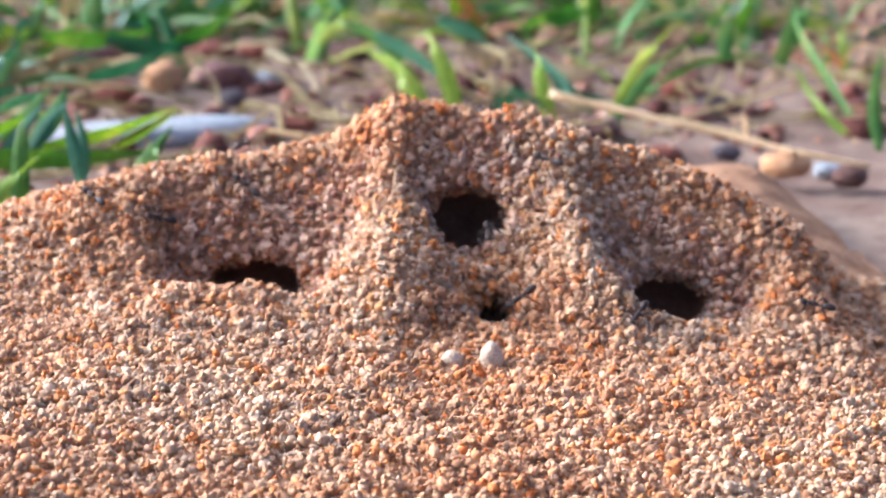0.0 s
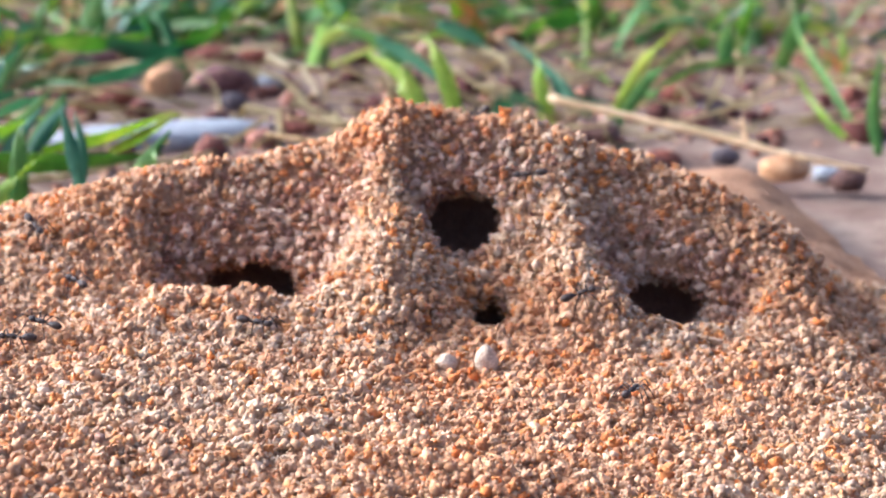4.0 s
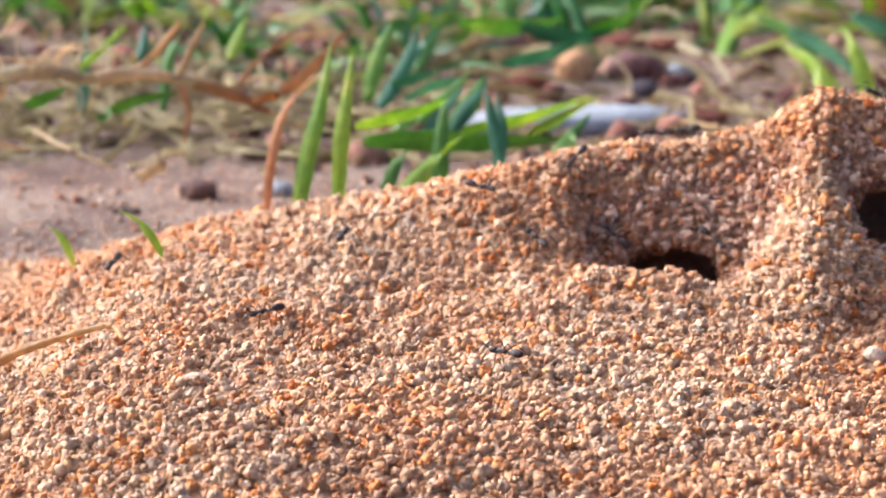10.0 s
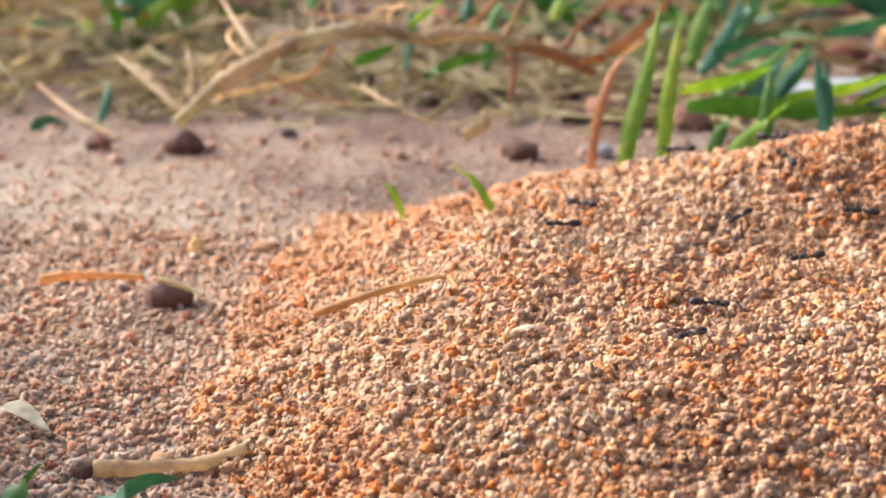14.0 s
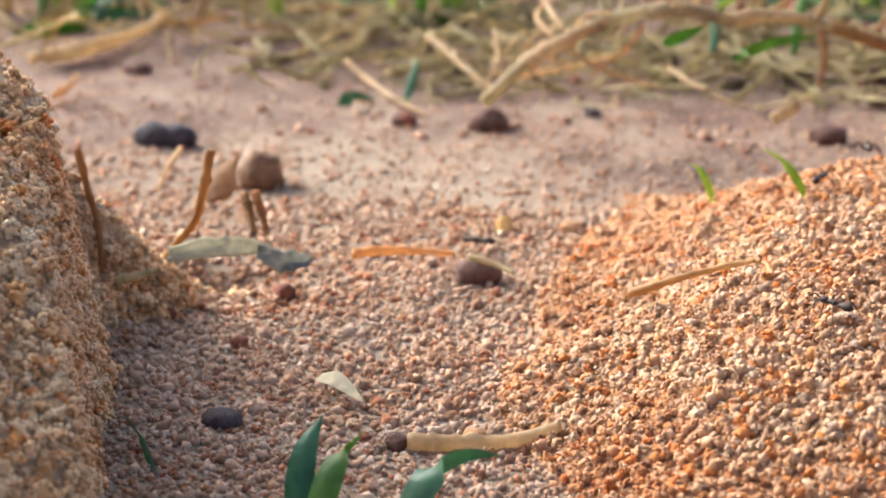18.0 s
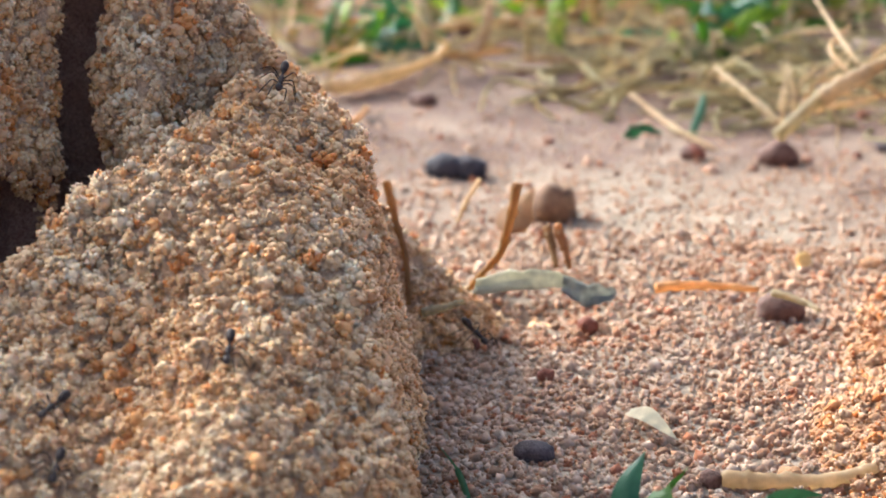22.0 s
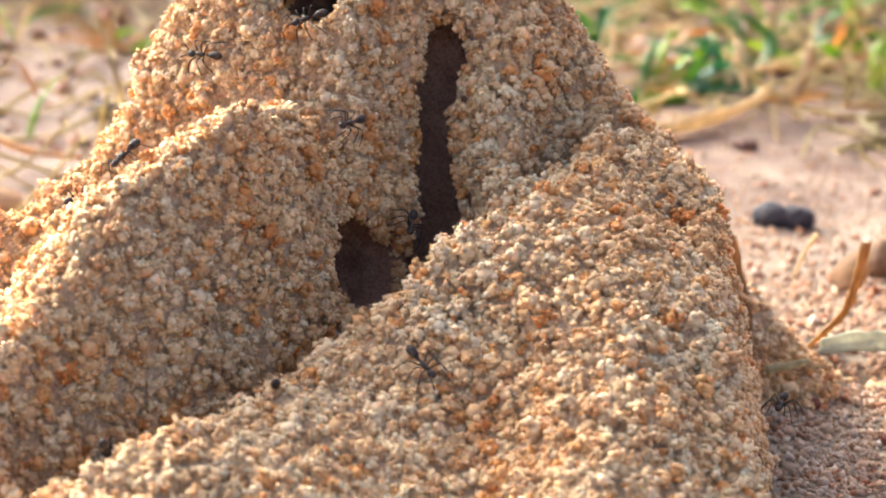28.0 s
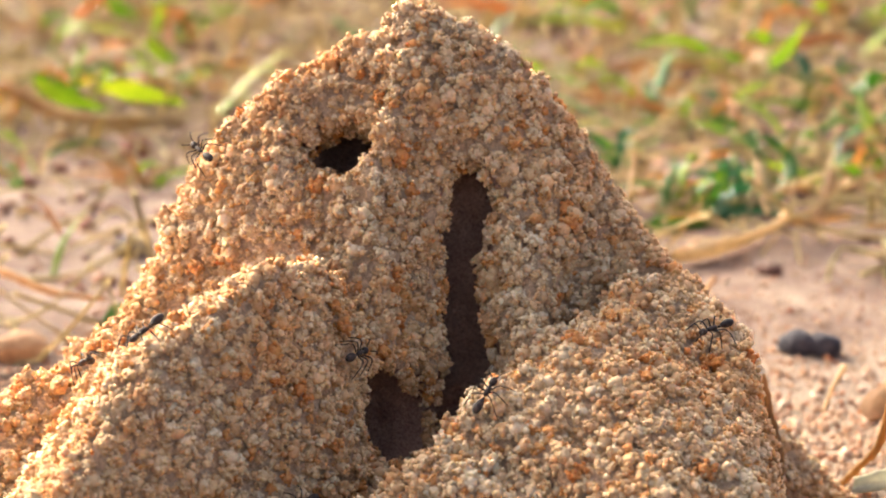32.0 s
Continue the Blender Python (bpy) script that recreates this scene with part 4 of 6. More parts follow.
lone_blade([(25.2, 263.7, 9.3), (31.7, 265.8, 10.3), (39.9, 269.2, 11.8)], 2.8, GRASS_YELLOW)
lone_blade([(37.4, 268.0, 7.7), (40.1, 269.9, 10.9), (42.9, 272.8, 14.0)], 2.4, GRASS)
lone_blade([(33.5, 274.2, 7.0), (37.3, 275.9, 9.6), (42.0, 278.9, 13.2)], 2.4, GRASS)
lone_blade([(29.9, 282.7, 7.3), (33.2, 285.9, 11.3), (36.6, 291.7, 17.1)], 2.8, GRASS_TEAL)
lone_blade([(28.8, 286.9, 7.2), (30.4, 289.6, 12.8), (33.0, 294.0, 17.5)], 2.8, GRASS)
lone_blade([(51.2, 313.3, 7.1), (58.7, 318.4, 7.4), (68.1, 324.0, 9.8)], 3.4, GRASS_TEAL)
lone_blade([(-6.4, 260.0, 11.4), (-2.3, 260.5, 13.4), (3.6, 262.6, 13.9)], 2.4, GRASS)
lone_blade([(-15.0, 260.8, 12.9), (-12.6, 261.0, 14.0), (-9.9, 262.2, 14.8)], 2.6, GRASS)
lone_blade([(-9.1, 283.8, 6.8), (-8.7, 287.3, 11.5), (-8.5, 292.0, 16.8)], 1.8, GRASS_TEAL)
lone_blade([(-1.6, 295.4, 11.5), (-1.0, 297.0, 13.5), (-0.7, 299.8, 15.8)], 1.8, GRASS_TEAL)
lone_blade([(-21.9, 286.5, 14.6), (-21.6, 288.2, 16.6), (-21.5, 290.8, 18.4)], 2.2, GRASS)
lone_blade([(1.4, 283.5, 7.0), (2.3, 287.4, 13.1), (4.5, 292.6, 16.7)], 1.9, GRASS)
lone_blade([(10.8, 295.1, 11.6), (11.6, 296.7, 13.7), (13.3, 300.7, 16.9)], 2.4, GRASS_YELLOW)
lone_blade([(99.1, 295.9, 5.7), (96.0, 302.8, 7.4), (92.6, 313.2, 9.7)], 3.4, GRASS_YELLOW, "broad yellow-green grass blade leaning sideways")
lone_blade([(103.0, 294.7, 5.6), (101.0, 299.7, 9.5), (99.7, 305.7, 13.8)], 2.8, GRASS_YELLOW)
lone_blade([(104.9, 320.9, 4.3), (99.7, 328.8, 7.4), (94.9, 338.5, 9.4)], 3.4, GRASS)
lone_blade([(115.3, 290.4, 4.1), (114.6, 294.9, 7.4), (115.4, 300.1, 11.0)], 2.6, GRASS_YELLOW)
lone_blade([(126.9, 297.8, 4.2), (135.5, 301.7, 7.8), (145.2, 306.4, 11.7)], 2.2, GRASS)
lone_blade([(127.2, 301.1, 4.8), (135.5, 306.3, 8.7), (143.5, 311.6, 12.7)], 2.0, GRASS_YELLOW)
lone_blade([(125.3, 298.3, 4.2), (121.6, 302.8, 4.7), (118.6, 311.4, 8.3), (116.6, 319.1, 10.4)], 2.2, GRASS_TEAL)
lone_blade([(131.4, 307.1, 3.4), (144.4, 309.3, 6.0), (160.5, 313.2, 6.5)], 1.8, GRASS)
lone_blade([(151.5, 312.6, 6.0), (152.3, 314.4, 9.3), (153.9, 317.0, 12.3)], 3.0, GRASS)
lone_blade([(160.3, 280.7, -0.7), (160.6, 293.2, 5.1), (160.6, 306.0, 11.4), (164.6, 316.9, 15.7)], 2.0, GRASS)
lone_blade([(159.2, 281.4, 0.5), (156.5, 288.4, 2.9), (156.0, 297.7, 8.3)], 1.8, GRASS_YELLOW)
lone_blade([(165.9, 324.6, 6.5), (170.5, 326.2, 9.3), (175.2, 330.0, 12.3)], 3.4, GRASS)
lone_blade([(159.9, 275.7, 0.5), (160.9, 280.1, 5.3), (164.5, 285.8, 13.3)], 2.2, GRASS)
lone_blade([(34.3, 253.2, 4.0), (35.1, 255.3, 8.3), (35.9, 258.7, 13.3)], 2.0, GRASS)
lone_blade([(29.8, 248.2, 4.7), (33.4, 250.2, 7.9), (37.4, 253.1, 10.6)], 2.2, GRASS_YELLOW)
lone_blade([(39.3, 271.2, 7.5), (41.5, 273.5, 10.2), (43.5, 277.0, 13.1)], 2.2, GRASS)
lone_blade([(34.6, 293.9, 6.0), (39.5, 296.2, 7.7), (44.5, 299.0, 7.7)], 2.4, GRASS_TEAL)
lone_blade([(37.6, 307.4, 7.0), (40.7, 312.2, 11.7), (44.7, 318.2, 13.7)], 2.4, GRASS)
lone_blade([(47.5, 334.5, 9.4), (56.5, 336.8, 8.1), (66.0, 340.6, 8.6)], 4.2, GRASS)
lone_blade([(57.4, 334.5, 8.6), (64.0, 334.2, 7.1), (73.1, 335.7, 7.0)], 4.2, GRASS_TEAL)
lone_blade([(67.7, 335.3, 7.3), (74.2, 336.2, 9.6), (78.6, 340.0, 12.4)], 4.0, GRASS)
lone_blade([(54.9, 337.8, 9.9), (56.2, 340.5, 12.9), (58.4, 342.7, 15.2)], 4.0, GRASS)
lone_blade([(89.2, 326.8, 8.1), (92.4, 328.8, 10.8), (96.1, 332.7, 13.1)], 3.0, GRASS_YELLOW)
lone_blade([(111.4, 336.7, 9.3), (114.8, 332.2, 8.6), (118.3, 328.3, 6.4)], 3.6, GRASS_TEAL)
lone_blade([(126.1, 337.2, 7.8), (132.9, 339.9, 9.4), (138.9, 342.7, 10.2)], 3.2, GRASS)
lone_blade([(40.7, 255.9, 5.0), (42.7, 257.5, 8.8), (42.4, 261.4, 14.2)], 1.7, GRASS_TEAL, "blue-green grass blade standing upright")
lone_blade([(46.7, 248.2, 7.3), (49.4, 250.4, 10.1), (52.9, 252.4, 13.3)], 2.2, GRASS)
lone_blade([(32.8, 263.1, 6.5), (35.9, 265.4, 10.1), (39.8, 268.5, 13.5)], 2.2, GRASS_TEAL)
lone_blade([(37.3, 266.2, 7.0), (39.8, 268.6, 10.3), (43.1, 271.7, 13.1)], 2.0, GRASS_TEAL)
lone_blade([(30.9, 271.4, 6.8), (35.4, 273.0, 9.5), (39.6, 275.2, 10.3)], 2.6, GRASS)
lone_blade([(31.4, 282.1, 10.6), (35.1, 283.4, 11.3), (38.3, 285.7, 11.5)], 2.4, GRASS_TEAL)
lone_blade([(34.4, 290.2, 11.5), (37.1, 293.4, 14.2), (41.0, 297.1, 16.1)], 2.2, GRASS_TEAL)
lone_blade([(47.1, 265.6, 7.7), (51.7, 267.9, 9.2), (57.2, 270.1, 11.4)], 2.8, GRASS_YELLOW)
lone_blade([(108.4, 297.9, 3.7), (110.2, 295.7, 5.7), (114.9, 291.7, 4.3)], 3.0, GRASS_TEAL)
lone_blade([(120.0, 306.1, 6.7), (122.3, 302.4, 3.9), (128.0, 298.4, 3.6)], 2.4, GRASS_TEAL)
lone_blade([(98.2, 326.6, 9.2), (102.2, 318.3, 7.5), (105.9, 309.5, 3.9)], 3.0, GRASS_TEAL)
lone_blade([(127.1, 329.2, 11.0), (131.2, 329.9, 10.3), (137.1, 332.8, 11.5)], 4.0, GRASS)
lone_blade([(-37.9, 140.3, 2.5), (-37.3, 142.5, 5.9), (-36.1, 144.6, 8.6)], 2.6, GRASS_TEAL, "blue-green grass shoot with a pointed tip")
lone_blade([(-36.6, 137.7, 3.7), (-34.8, 140.8, 5.8), (-32.8, 143.8, 7.8)], 2.6, GRASS, "bright green grass shoot with a pointed tip")
lone_blade([(-30.5, 138.7, 3.6), (-28.0, 141.6, 5.0), (-25.6, 144.4, 6.0), (-22.9, 146.8, 5.2)], 3.0, GRASS_TEAL, "dark blue-green grass blade bent over the soil")
lone_blade([(-7.6, 216.1, 7.3), (-9.1, 217.5, 8.3), (-10.5, 218.8, 9.2)], 0.9, GRASS_YELLOW, "small green grass tip poking through sand")
lone_blade([(1.8, 207.3, 10.5), (-0.6, 208.8, 11.8), (-3.2, 211.4, 13.0)], 0.9, GRASS_YELLOW, "small green grass tip poking through sand")
lone_blade([(-51.0, 152.1, -0.3), (-52.8, 154.5, 1.5), (-54.8, 156.7, 2.8)], 0.6, GRASS_TEAL)
lone_blade([(-58.4, 277.7, 3.3), (-55.8, 275.7, 1.6), (-52.6, 274.3, 1.3)], 2.0, GRASS_TEAL)
lone_blade([(-49.9, 279.1, 0.3), (-48.7, 281.4, 3.3), (-48.6, 283.1, 5.2)], 1.5, GRASS_TEAL)
lone_blade([(-58.8, 324.9, -0.8), (-58.3, 327.1, 2.3), (-59.5, 329.7, 4.8)], 3.2, GRASS_YELLOW)
lone_blade([(-56.3, 325.6, -0.9), (-50.2, 332.8, -0.4), (-39.9, 342.7, 1.6)], 4.4, GRASS)
lone_blade([(-56.1, 330.7, -1.9), (-52.7, 339.0, 1.0), (-41.6, 352.0, 5.3)], 3.0, GRASS_YELLOW)
lone_blade([(-58.9, 332.3, -1.5), (-55.2, 336.8, 3.1), (-55.1, 342.5, 7.5)], 4.6, GRASS_TEAL)
lone_blade([(-115.5, 315.7, 2.1), (-109.5, 317.0, 1.1), (-103.3, 321.0, 1.5)], 4.2, GRASS)
lone_blade([(-112.7, 318.6, 2.1), (-111.8, 322.2, 5.9), (-111.2, 325.4, 8.9)], 2.4, GRASS)
lone_blade([(-102.9, 319.7, 4.0), (-100.5, 320.8, 2.0), (-96.6, 323.2, 2.6)], 3.6, GRASS_TEAL)
lone_blade([(-77.5, 328.8, 3.9), (-77.6, 331.9, 7.0), (-77.7, 334.7, 9.1)], 3.6, GRASS_YELLOW)
lone_blade([(-88.8, 320.8, 2.0), (-87.0, 324.7, 6.2), (-88.0, 327.3, 8.4)], 2.4, GRASS_ORANGE)
lone_blade([(-84.7, 361.6, 2.9), (-88.4, 365.9, 7.8), (-91.1, 370.5, 12.8)], 2.6, GRASS_YELLOW)
lone_blade([(-113.0, 312.1, 1.5), (-106.7, 315.2, 0.2), (-101.5, 319.4, 0.4)], 4.0, GRASS)
lone_blade([(-104.0, 318.8, 1.8), (-102.2, 322.5, 4.6), (-97.7, 326.4, 4.9)], 4.0, GRASS_TEAL)
lone_blade([(-106.2, 320.5, 3.1), (-106.0, 323.4, 5.2), (-104.5, 326.5, 6.8)], 3.6, GRASS)
lone_blade([(-98.6, 334.4, 3.2), (-96.2, 340.4, 5.7), (-102.4, 343.4, 9.6)], 3.0, GRASS)
lone_blade([(-101.2, 400.3, 6.5), (-97.0, 406.5, 7.7), (-91.7, 413.0, 7.8)], 7.0, GRASS)
lone_blade([(-116.5, 417.2, 9.4), (-113.4, 423.6, 12.9), (-111.7, 431.9, 16.8)], 5.0, GRASS_YELLOW)
lone_blade([(-250.7, 367.0, 11.7), (-244.4, 368.5, 8.3), (-236.0, 370.9, 5.3)], 6.0, GRASS_YELLOW)
lone_blade([(-238.3, 371.3, 10.2), (-231.0, 373.7, 8.8), (-222.1, 376.3, 5.8)], 6.0, GRASS_YELLOW)
lone_blade([(-244.6, 403.0, 14.3), (-241.1, 403.5, 11.3), (-237.7, 404.3, 9.5)], 5.0, GRASS_YELLOW)
lone_blade([(-190.6, 266.8, 4.0), (-189.8, 269.5, 4.6), (-188.0, 274.6, 8.7)], 1.6, GRASS_YELLOW)
lone_blade([(-188.8, 268.0, 5.9), (-192.3, 269.8, 9.6), (-197.3, 272.8, 11.3)], 1.2, GRASS_ORANGE)
lone_blade([(-169.4, 242.0, 4.4), (-165.3, 241.2, 3.6), (-161.8, 240.2, 3.3)], 2.2, GRASS)
lone_blade([(-206.6, 284.2, 9.4), (-206.9, 286.6, 10.7), (-210.8, 289.8, 11.7)], 4.0, GRASS)
lone_blade([(-277.2, 446.2, 16.6), (-274.0, 446.9, 14.6), (-270.3, 447.8, 12.6)], 6.0, GRASS_YELLOW)
runner_part([(-36.4, 255.2, 6.1), (-30.3, 257.7, 11.4), (-23.5, 259.6, 15.0), (-17.4, 260.9, 16.7), (-11.3, 261.8, 16.8), (-7.8, 261.5, 16.0), (-3.0, 262.5, 16.4), (1.2, 262.2, 15.9), (6.1, 262.8, 15.0), (13.1, 262.8, 12.2), (19.5, 262.6, 8.8)], 0.9, STRAW_PALE, "dry arching grass runner with pale papery sheaths")
runner_part([(3.8, 260.8, 15.0), (4.5, 259.0, 12.4), (3.9, 256.9, 9.0)], 0.55, GRASS_ORANGE, "short reddish root hanging from the runner")
runner_part([(-2.3, 262.4, 16.2), (0.5, 265.0, 18.2), (3.7, 269.0, 21.4)], 0.5, STRAW)
runner_part([(3.3, 262.1, 15.8), (4.7, 264.9, 18.2), (6.7, 268.9, 21.4)], 0.5, STRAW)
runner_part([(10.9, 262.6, 14.8), (12.4, 265.1, 16.5), (17.6, 270.1, 19.8)], 0.45, GRASS_ORANGE)
runner_part([(-8.5, 262.8, 17.0), (-5.8, 265.3, 18.8), (-3.0, 269.0, 21.0)], 0.5, GRASS_YELLOW)
runner_part([(-9.5, 261.6, 16.3), (-14.1, 263.2, 17.7), (-21.6, 266.6, 17.9)], 0.3, STRAW)
runner_part([(-17.4, 260.4, 15.1), (-19.3, 257.8, 12.9), (-23.3, 254.9, 10.0)], 0.35, STRAW)
runner_part([(-27.0, 260.4, 14.0), (-30.5, 268.6, 16.6), (-33.9, 277.8, 19.1)], 0.4, STRAW_PALE)
runner_part([(-28.4, 260.3, 13.3), (-31.0, 266.0, 14.9), (-29.0, 270.7, 16.9)], 0.3, STRAW_PALE)
runner_part([(-31.2, 256.5, 10.8), (-26.2, 258.2, 13.8), (-22.2, 259.7, 15.6)], 1.2, STRAW_PALE, "pale papery sheath")
runner_part([(-16.7, 260.4, 16.7), (-12.6, 260.9, 17.1), (-8.5, 261.1, 16.5)], 1.15, STRAW_PALE, "pale papery sheath")
runner_part([(-6.4, 260.9, 16.0), (-2.3, 261.5, 16.6), (2.6, 261.7, 16.2)], 1.1, STRAW_PALE, "pale papery sheath")
runner_part([(5.3, 261.9, 15.3), (10.2, 261.8, 13.8), (14.4, 261.6, 11.7)], 0.95, GRASS_ORANGE, "reddish papery sheath")
runner_part([(-34.0, 257.0, 8.7), (-32.2, 260.0, 11.9), (-29.1, 263.9, 15.0)], 0.22, STRAW_PALE)
runner_part([(-34.7, 256.8, 8.1), (-34.3, 259.8, 11.3), (-32.1, 262.5, 13.5)], 0.2, STRAW_PALE)
runner_part([(-35.4, 256.6, 7.4), (-38.7, 259.2, 8.6), (-40.7, 261.9, 10.4)], 0.2, STRAW_PALE)
runner_part([(-32.6, 257.2, 9.7), (-29.9, 260.9, 11.8), (-26.8, 265.3, 13.0)], 0.2, STRAW_PALE)
runner_part([(-18.7, 260.9, 16.4), (-21.4, 261.5, 13.1), (-26.6, 265.3, 12.6)], 0.1, STRAW_PALE)
runner_part([(-23.2, 260.6, 14.9), (-24.3, 257.3, 12.0), (-29.0, 258.9, 10.1)], 0.12, STRAW_PALE)
runner_part([(-21.0, 260.7, 15.6), (-22.5, 259.8, 16.9), (-23.3, 266.7, 18.0)], 0.18, STRAW_PALE)
runner_part([(-32.1, 259.3, 9.6), (-29.4, 256.5, 8.4), (-28.9, 251.8, 5.7)], 0.19, STRAW_PALE)
runner_part([(-30.6, 259.6, 10.9), (-27.1, 258.7, 12.7), (-23.5, 264.7, 9.3)], 0.15, STRAW_PALE)
runner_part([(-17.1, 260.9, 16.7), (-14.4, 264.1, 17.8), (-10.7, 265.5, 16.1)], 0.13, STRAW_PALE)
runner_part([(-26.2, 260.2, 13.3), (-27.1, 259.4, 14.7), (-27.0, 262.3, 16.0)], 0.1, STRAW_PALE)
runner_part([(-17.1, 260.9, 16.7), (-18.3, 261.8, 20.0), (-15.9, 260.7, 24.0)], 0.15, STRAW_PALE)
runner_part([(-16.3, 260.9, 16.7), (-15.1, 262.5, 17.0), (-13.6, 264.8, 15.8)], 0.1, STRAW_PALE)
runner_part([(-13.9, 260.8, 16.6), (-13.5, 258.5, 18.4), (-11.9, 257.5, 19.3)], 0.2, STRAW_PALE)
runner_part([(-31.0, 259.5, 10.5), (-34.3, 258.1, 8.8), (-38.7, 258.0, 10.7)], 0.15, STRAW_PALE)
runner_part([(-14.3, 260.8, 16.6), (-12.3, 263.7, 19.0), (-7.7, 256.0, 20.7)], 0.19, STRAW_PALE)
runner_part([(-34.0, 258.8, 7.9), (-32.7, 258.9, 11.6), (-28.9, 265.2, 12.0)], 0.15, STRAW_PALE)
runner_part([(-27.6, 260.0, 12.6), (-28.4, 258.3, 14.2), (-28.3, 263.2, 15.1)], 0.2, STRAW_PALE)
runner_part([(-32.0, 259.3, 9.6), (-29.4, 259.0, 10.9), (-26.0, 255.9, 10.0)], 0.16, STRAW_PALE)
runner_part([(-12.8, 260.7, 16.6), (-13.1, 263.6, 17.5), (-11.4, 256.0, 20.3)], 0.15, STRAW_PALE)
runner_part([(-12.5, 260.7, 16.5), (-10.3, 262.4, 19.6), (-5.5, 265.0, 19.6)], 0.11, STRAW_PALE)
runner_part([(-24.1, 260.5, 14.5), (-22.5, 260.6, 16.0), (-20.3, 266.6, 14.4)], 0.19, STRAW_PALE)
runner_part([(-8.5, 260.5, 16.4), (-8.3, 261.4, 19.6), (-5.0, 259.6, 22.4)], 0.14, STRAW_PALE)
runner_part([(-32.4, 259.2, 9.3), (-28.9, 260.3, 10.7), (-24.4, 258.8, 8.8)], 0.13, STRAW_PALE)
runner_part([(-34.1, 258.8, 7.8), (-31.6, 258.7, 10.8), (-27.4, 262.8, 9.8)], 0.18, STRAW_PALE)
runner_part([(-16.6, 260.9, 16.7), (-15.3, 262.6, 18.3), (-12.2, 258.7, 19.2)], 0.15, STRAW_PALE)
runner_part([(-14.4, 260.8, 16.6), (-16.0, 262.8, 20.0), (-13.6, 264.0, 24.0)], 0.1, STRAW_PALE)
runner_part([(-20.9, 260.7, 15.7), (-19.9, 263.3, 17.6), (-16.7, 263.2, 18.4)], 0.18, STRAW_PALE)
runner_part([(-26.6, 260.1, 13.1), (-24.5, 260.1, 16.2), (-20.4, 265.0, 15.6)], 0.19, STRAW_PALE)
runner_part([(-16.8, 260.9, 16.7), (-19.3, 260.8, 15.5), (-22.1, 257.2, 17.7)], 0.18, STRAW_PALE)
runner_part([(-9.6, 260.6, 16.4), (-8.1, 262.8, 19.0), (-3.9, 257.6, 20.7)], 0.18, STRAW_PALE)
runner_part([(-19.9, 260.8, 16.0), (-20.3, 263.3, 18.6), (-17.6, 264.0, 21.2)], 0.17, STRAW_PALE)
runner_part([(-35.9, 258.4, 6.2), (-35.8, 257.6, 9.7), (-33.4, 262.1, 11.3)], 0.16, STRAW_PALE)
runner_part([(-35.4, 258.5, 6.6), (-35.9, 256.7, 8.4), (-35.3, 257.2, 10.0)], 0.12, STRAW_PALE)
runner_part([(-31.1, 259.5, 10.4), (-31.2, 260.8, 12.6), (-28.9, 261.7, 14.3)], 0.12, STRAW_PALE)
runner_part([(-10.6, 260.6, 16.5), (-10.9, 260.7, 18.6), (-8.9, 257.2, 21.2)], 0.18, STRAW_PALE)
runner_part([(-25.9, 260.3, 13.6), (-25.4, 260.9, 15.0), (-23.3, 258.9, 16.1)], 0.16, STRAW_PALE)
runner_part([(-9.0, 260.6, 16.4), (-8.2, 260.4, 12.8), (-10.9, 257.1, 10.0)], 0.11, STRAW_PALE)
dry_stem([(-36.3, 258.6, 6.9), (-40.8, 264.6, 9.1), (-45.6, 271.5, 10.8)], 0.55, STRAW_PALE, "pale dry grass stalk lying on the soil")
dry_stem([(-34.5, 258.4, 9.8), (-35.4, 261.2, 12.4), (-36.0, 263.8, 13.9)], 0.25, STRAW_PALE)
dry_stem([(-14.4, 268.7, 8.0), (-10.0, 263.0, 6.8), (-4.3, 258.2, 5.6)], 0.35, STRAW_PALE)
dry_stem([(-1.5, 254.0, 5.5), (1.2, 255.3, 6.9), (0.5, 256.6, 7.6)], 0.8, STRAW_PALE)
dry_stem([(-28.7, 269.9, 10.5), (-21.3, 265.7, 7.9), (-14.9, 263.1, 6.7)], 0.35, STRAW)
dry_stem([(-33.5, 273.7, 5.2), (-27.9, 275.9, 6.2), (-19.4, 280.2, 7.6)], 0.4, STRAW_PALE)
dry_stem([(-15.0, 181.7, 6.8), (-10.9, 180.1, 8.9), (-6.4, 179.4, 10.6), (-4.0, 178.6, 11.4)], 0.42, STRAW, "thin straw lying across the sand")
dry_stem([(-4.4, 179.6, 11.2), (-3.1, 178.5, 11.3), (-2.4, 176.3, 11.0)], 0.3, STRAW)
dry_stem([(-32.0, 160.5, -0.2), (-28.4, 161.2, -0.0), (-23.3, 162.1, 0.2), (-19.6, 162.9, 0.7)], 0.85, STRAW_PALE, "pale flattened straw lying on the sand")
dry_stem([(-43.1, 199.3, 4.0), (-38.6, 201.1, 4.0), (-33.1, 200.9, 3.9)], 0.55, STRAW, "golden straw half buried in soil")
dry_stem([(-31.7, 201.1, 3.6), (-28.7, 199.4, 3.4), (-26.9, 197.5, 3.2)], 0.4, STRAW_PALE)
dry_stem([(-68.0, 190.6, 16.1), (-67.0, 189.7, 12.8), (-65.8, 188.8, 9.1), (-65.2, 187.5, 4.7)], 0.42, STRAW_BROWN, "upright dry straw standing beside the tall mound")
dry_stem([(-55.5, 192.5, 15.9), (-56.3, 192.2, 11.9), (-57.4, 193.2, 8.7), (-59.3, 194.2, 6.3), (-61.1, 195.4, 4.1)], 0.52, STRAW_BROWN, "curled brown straw standing out of the sand")
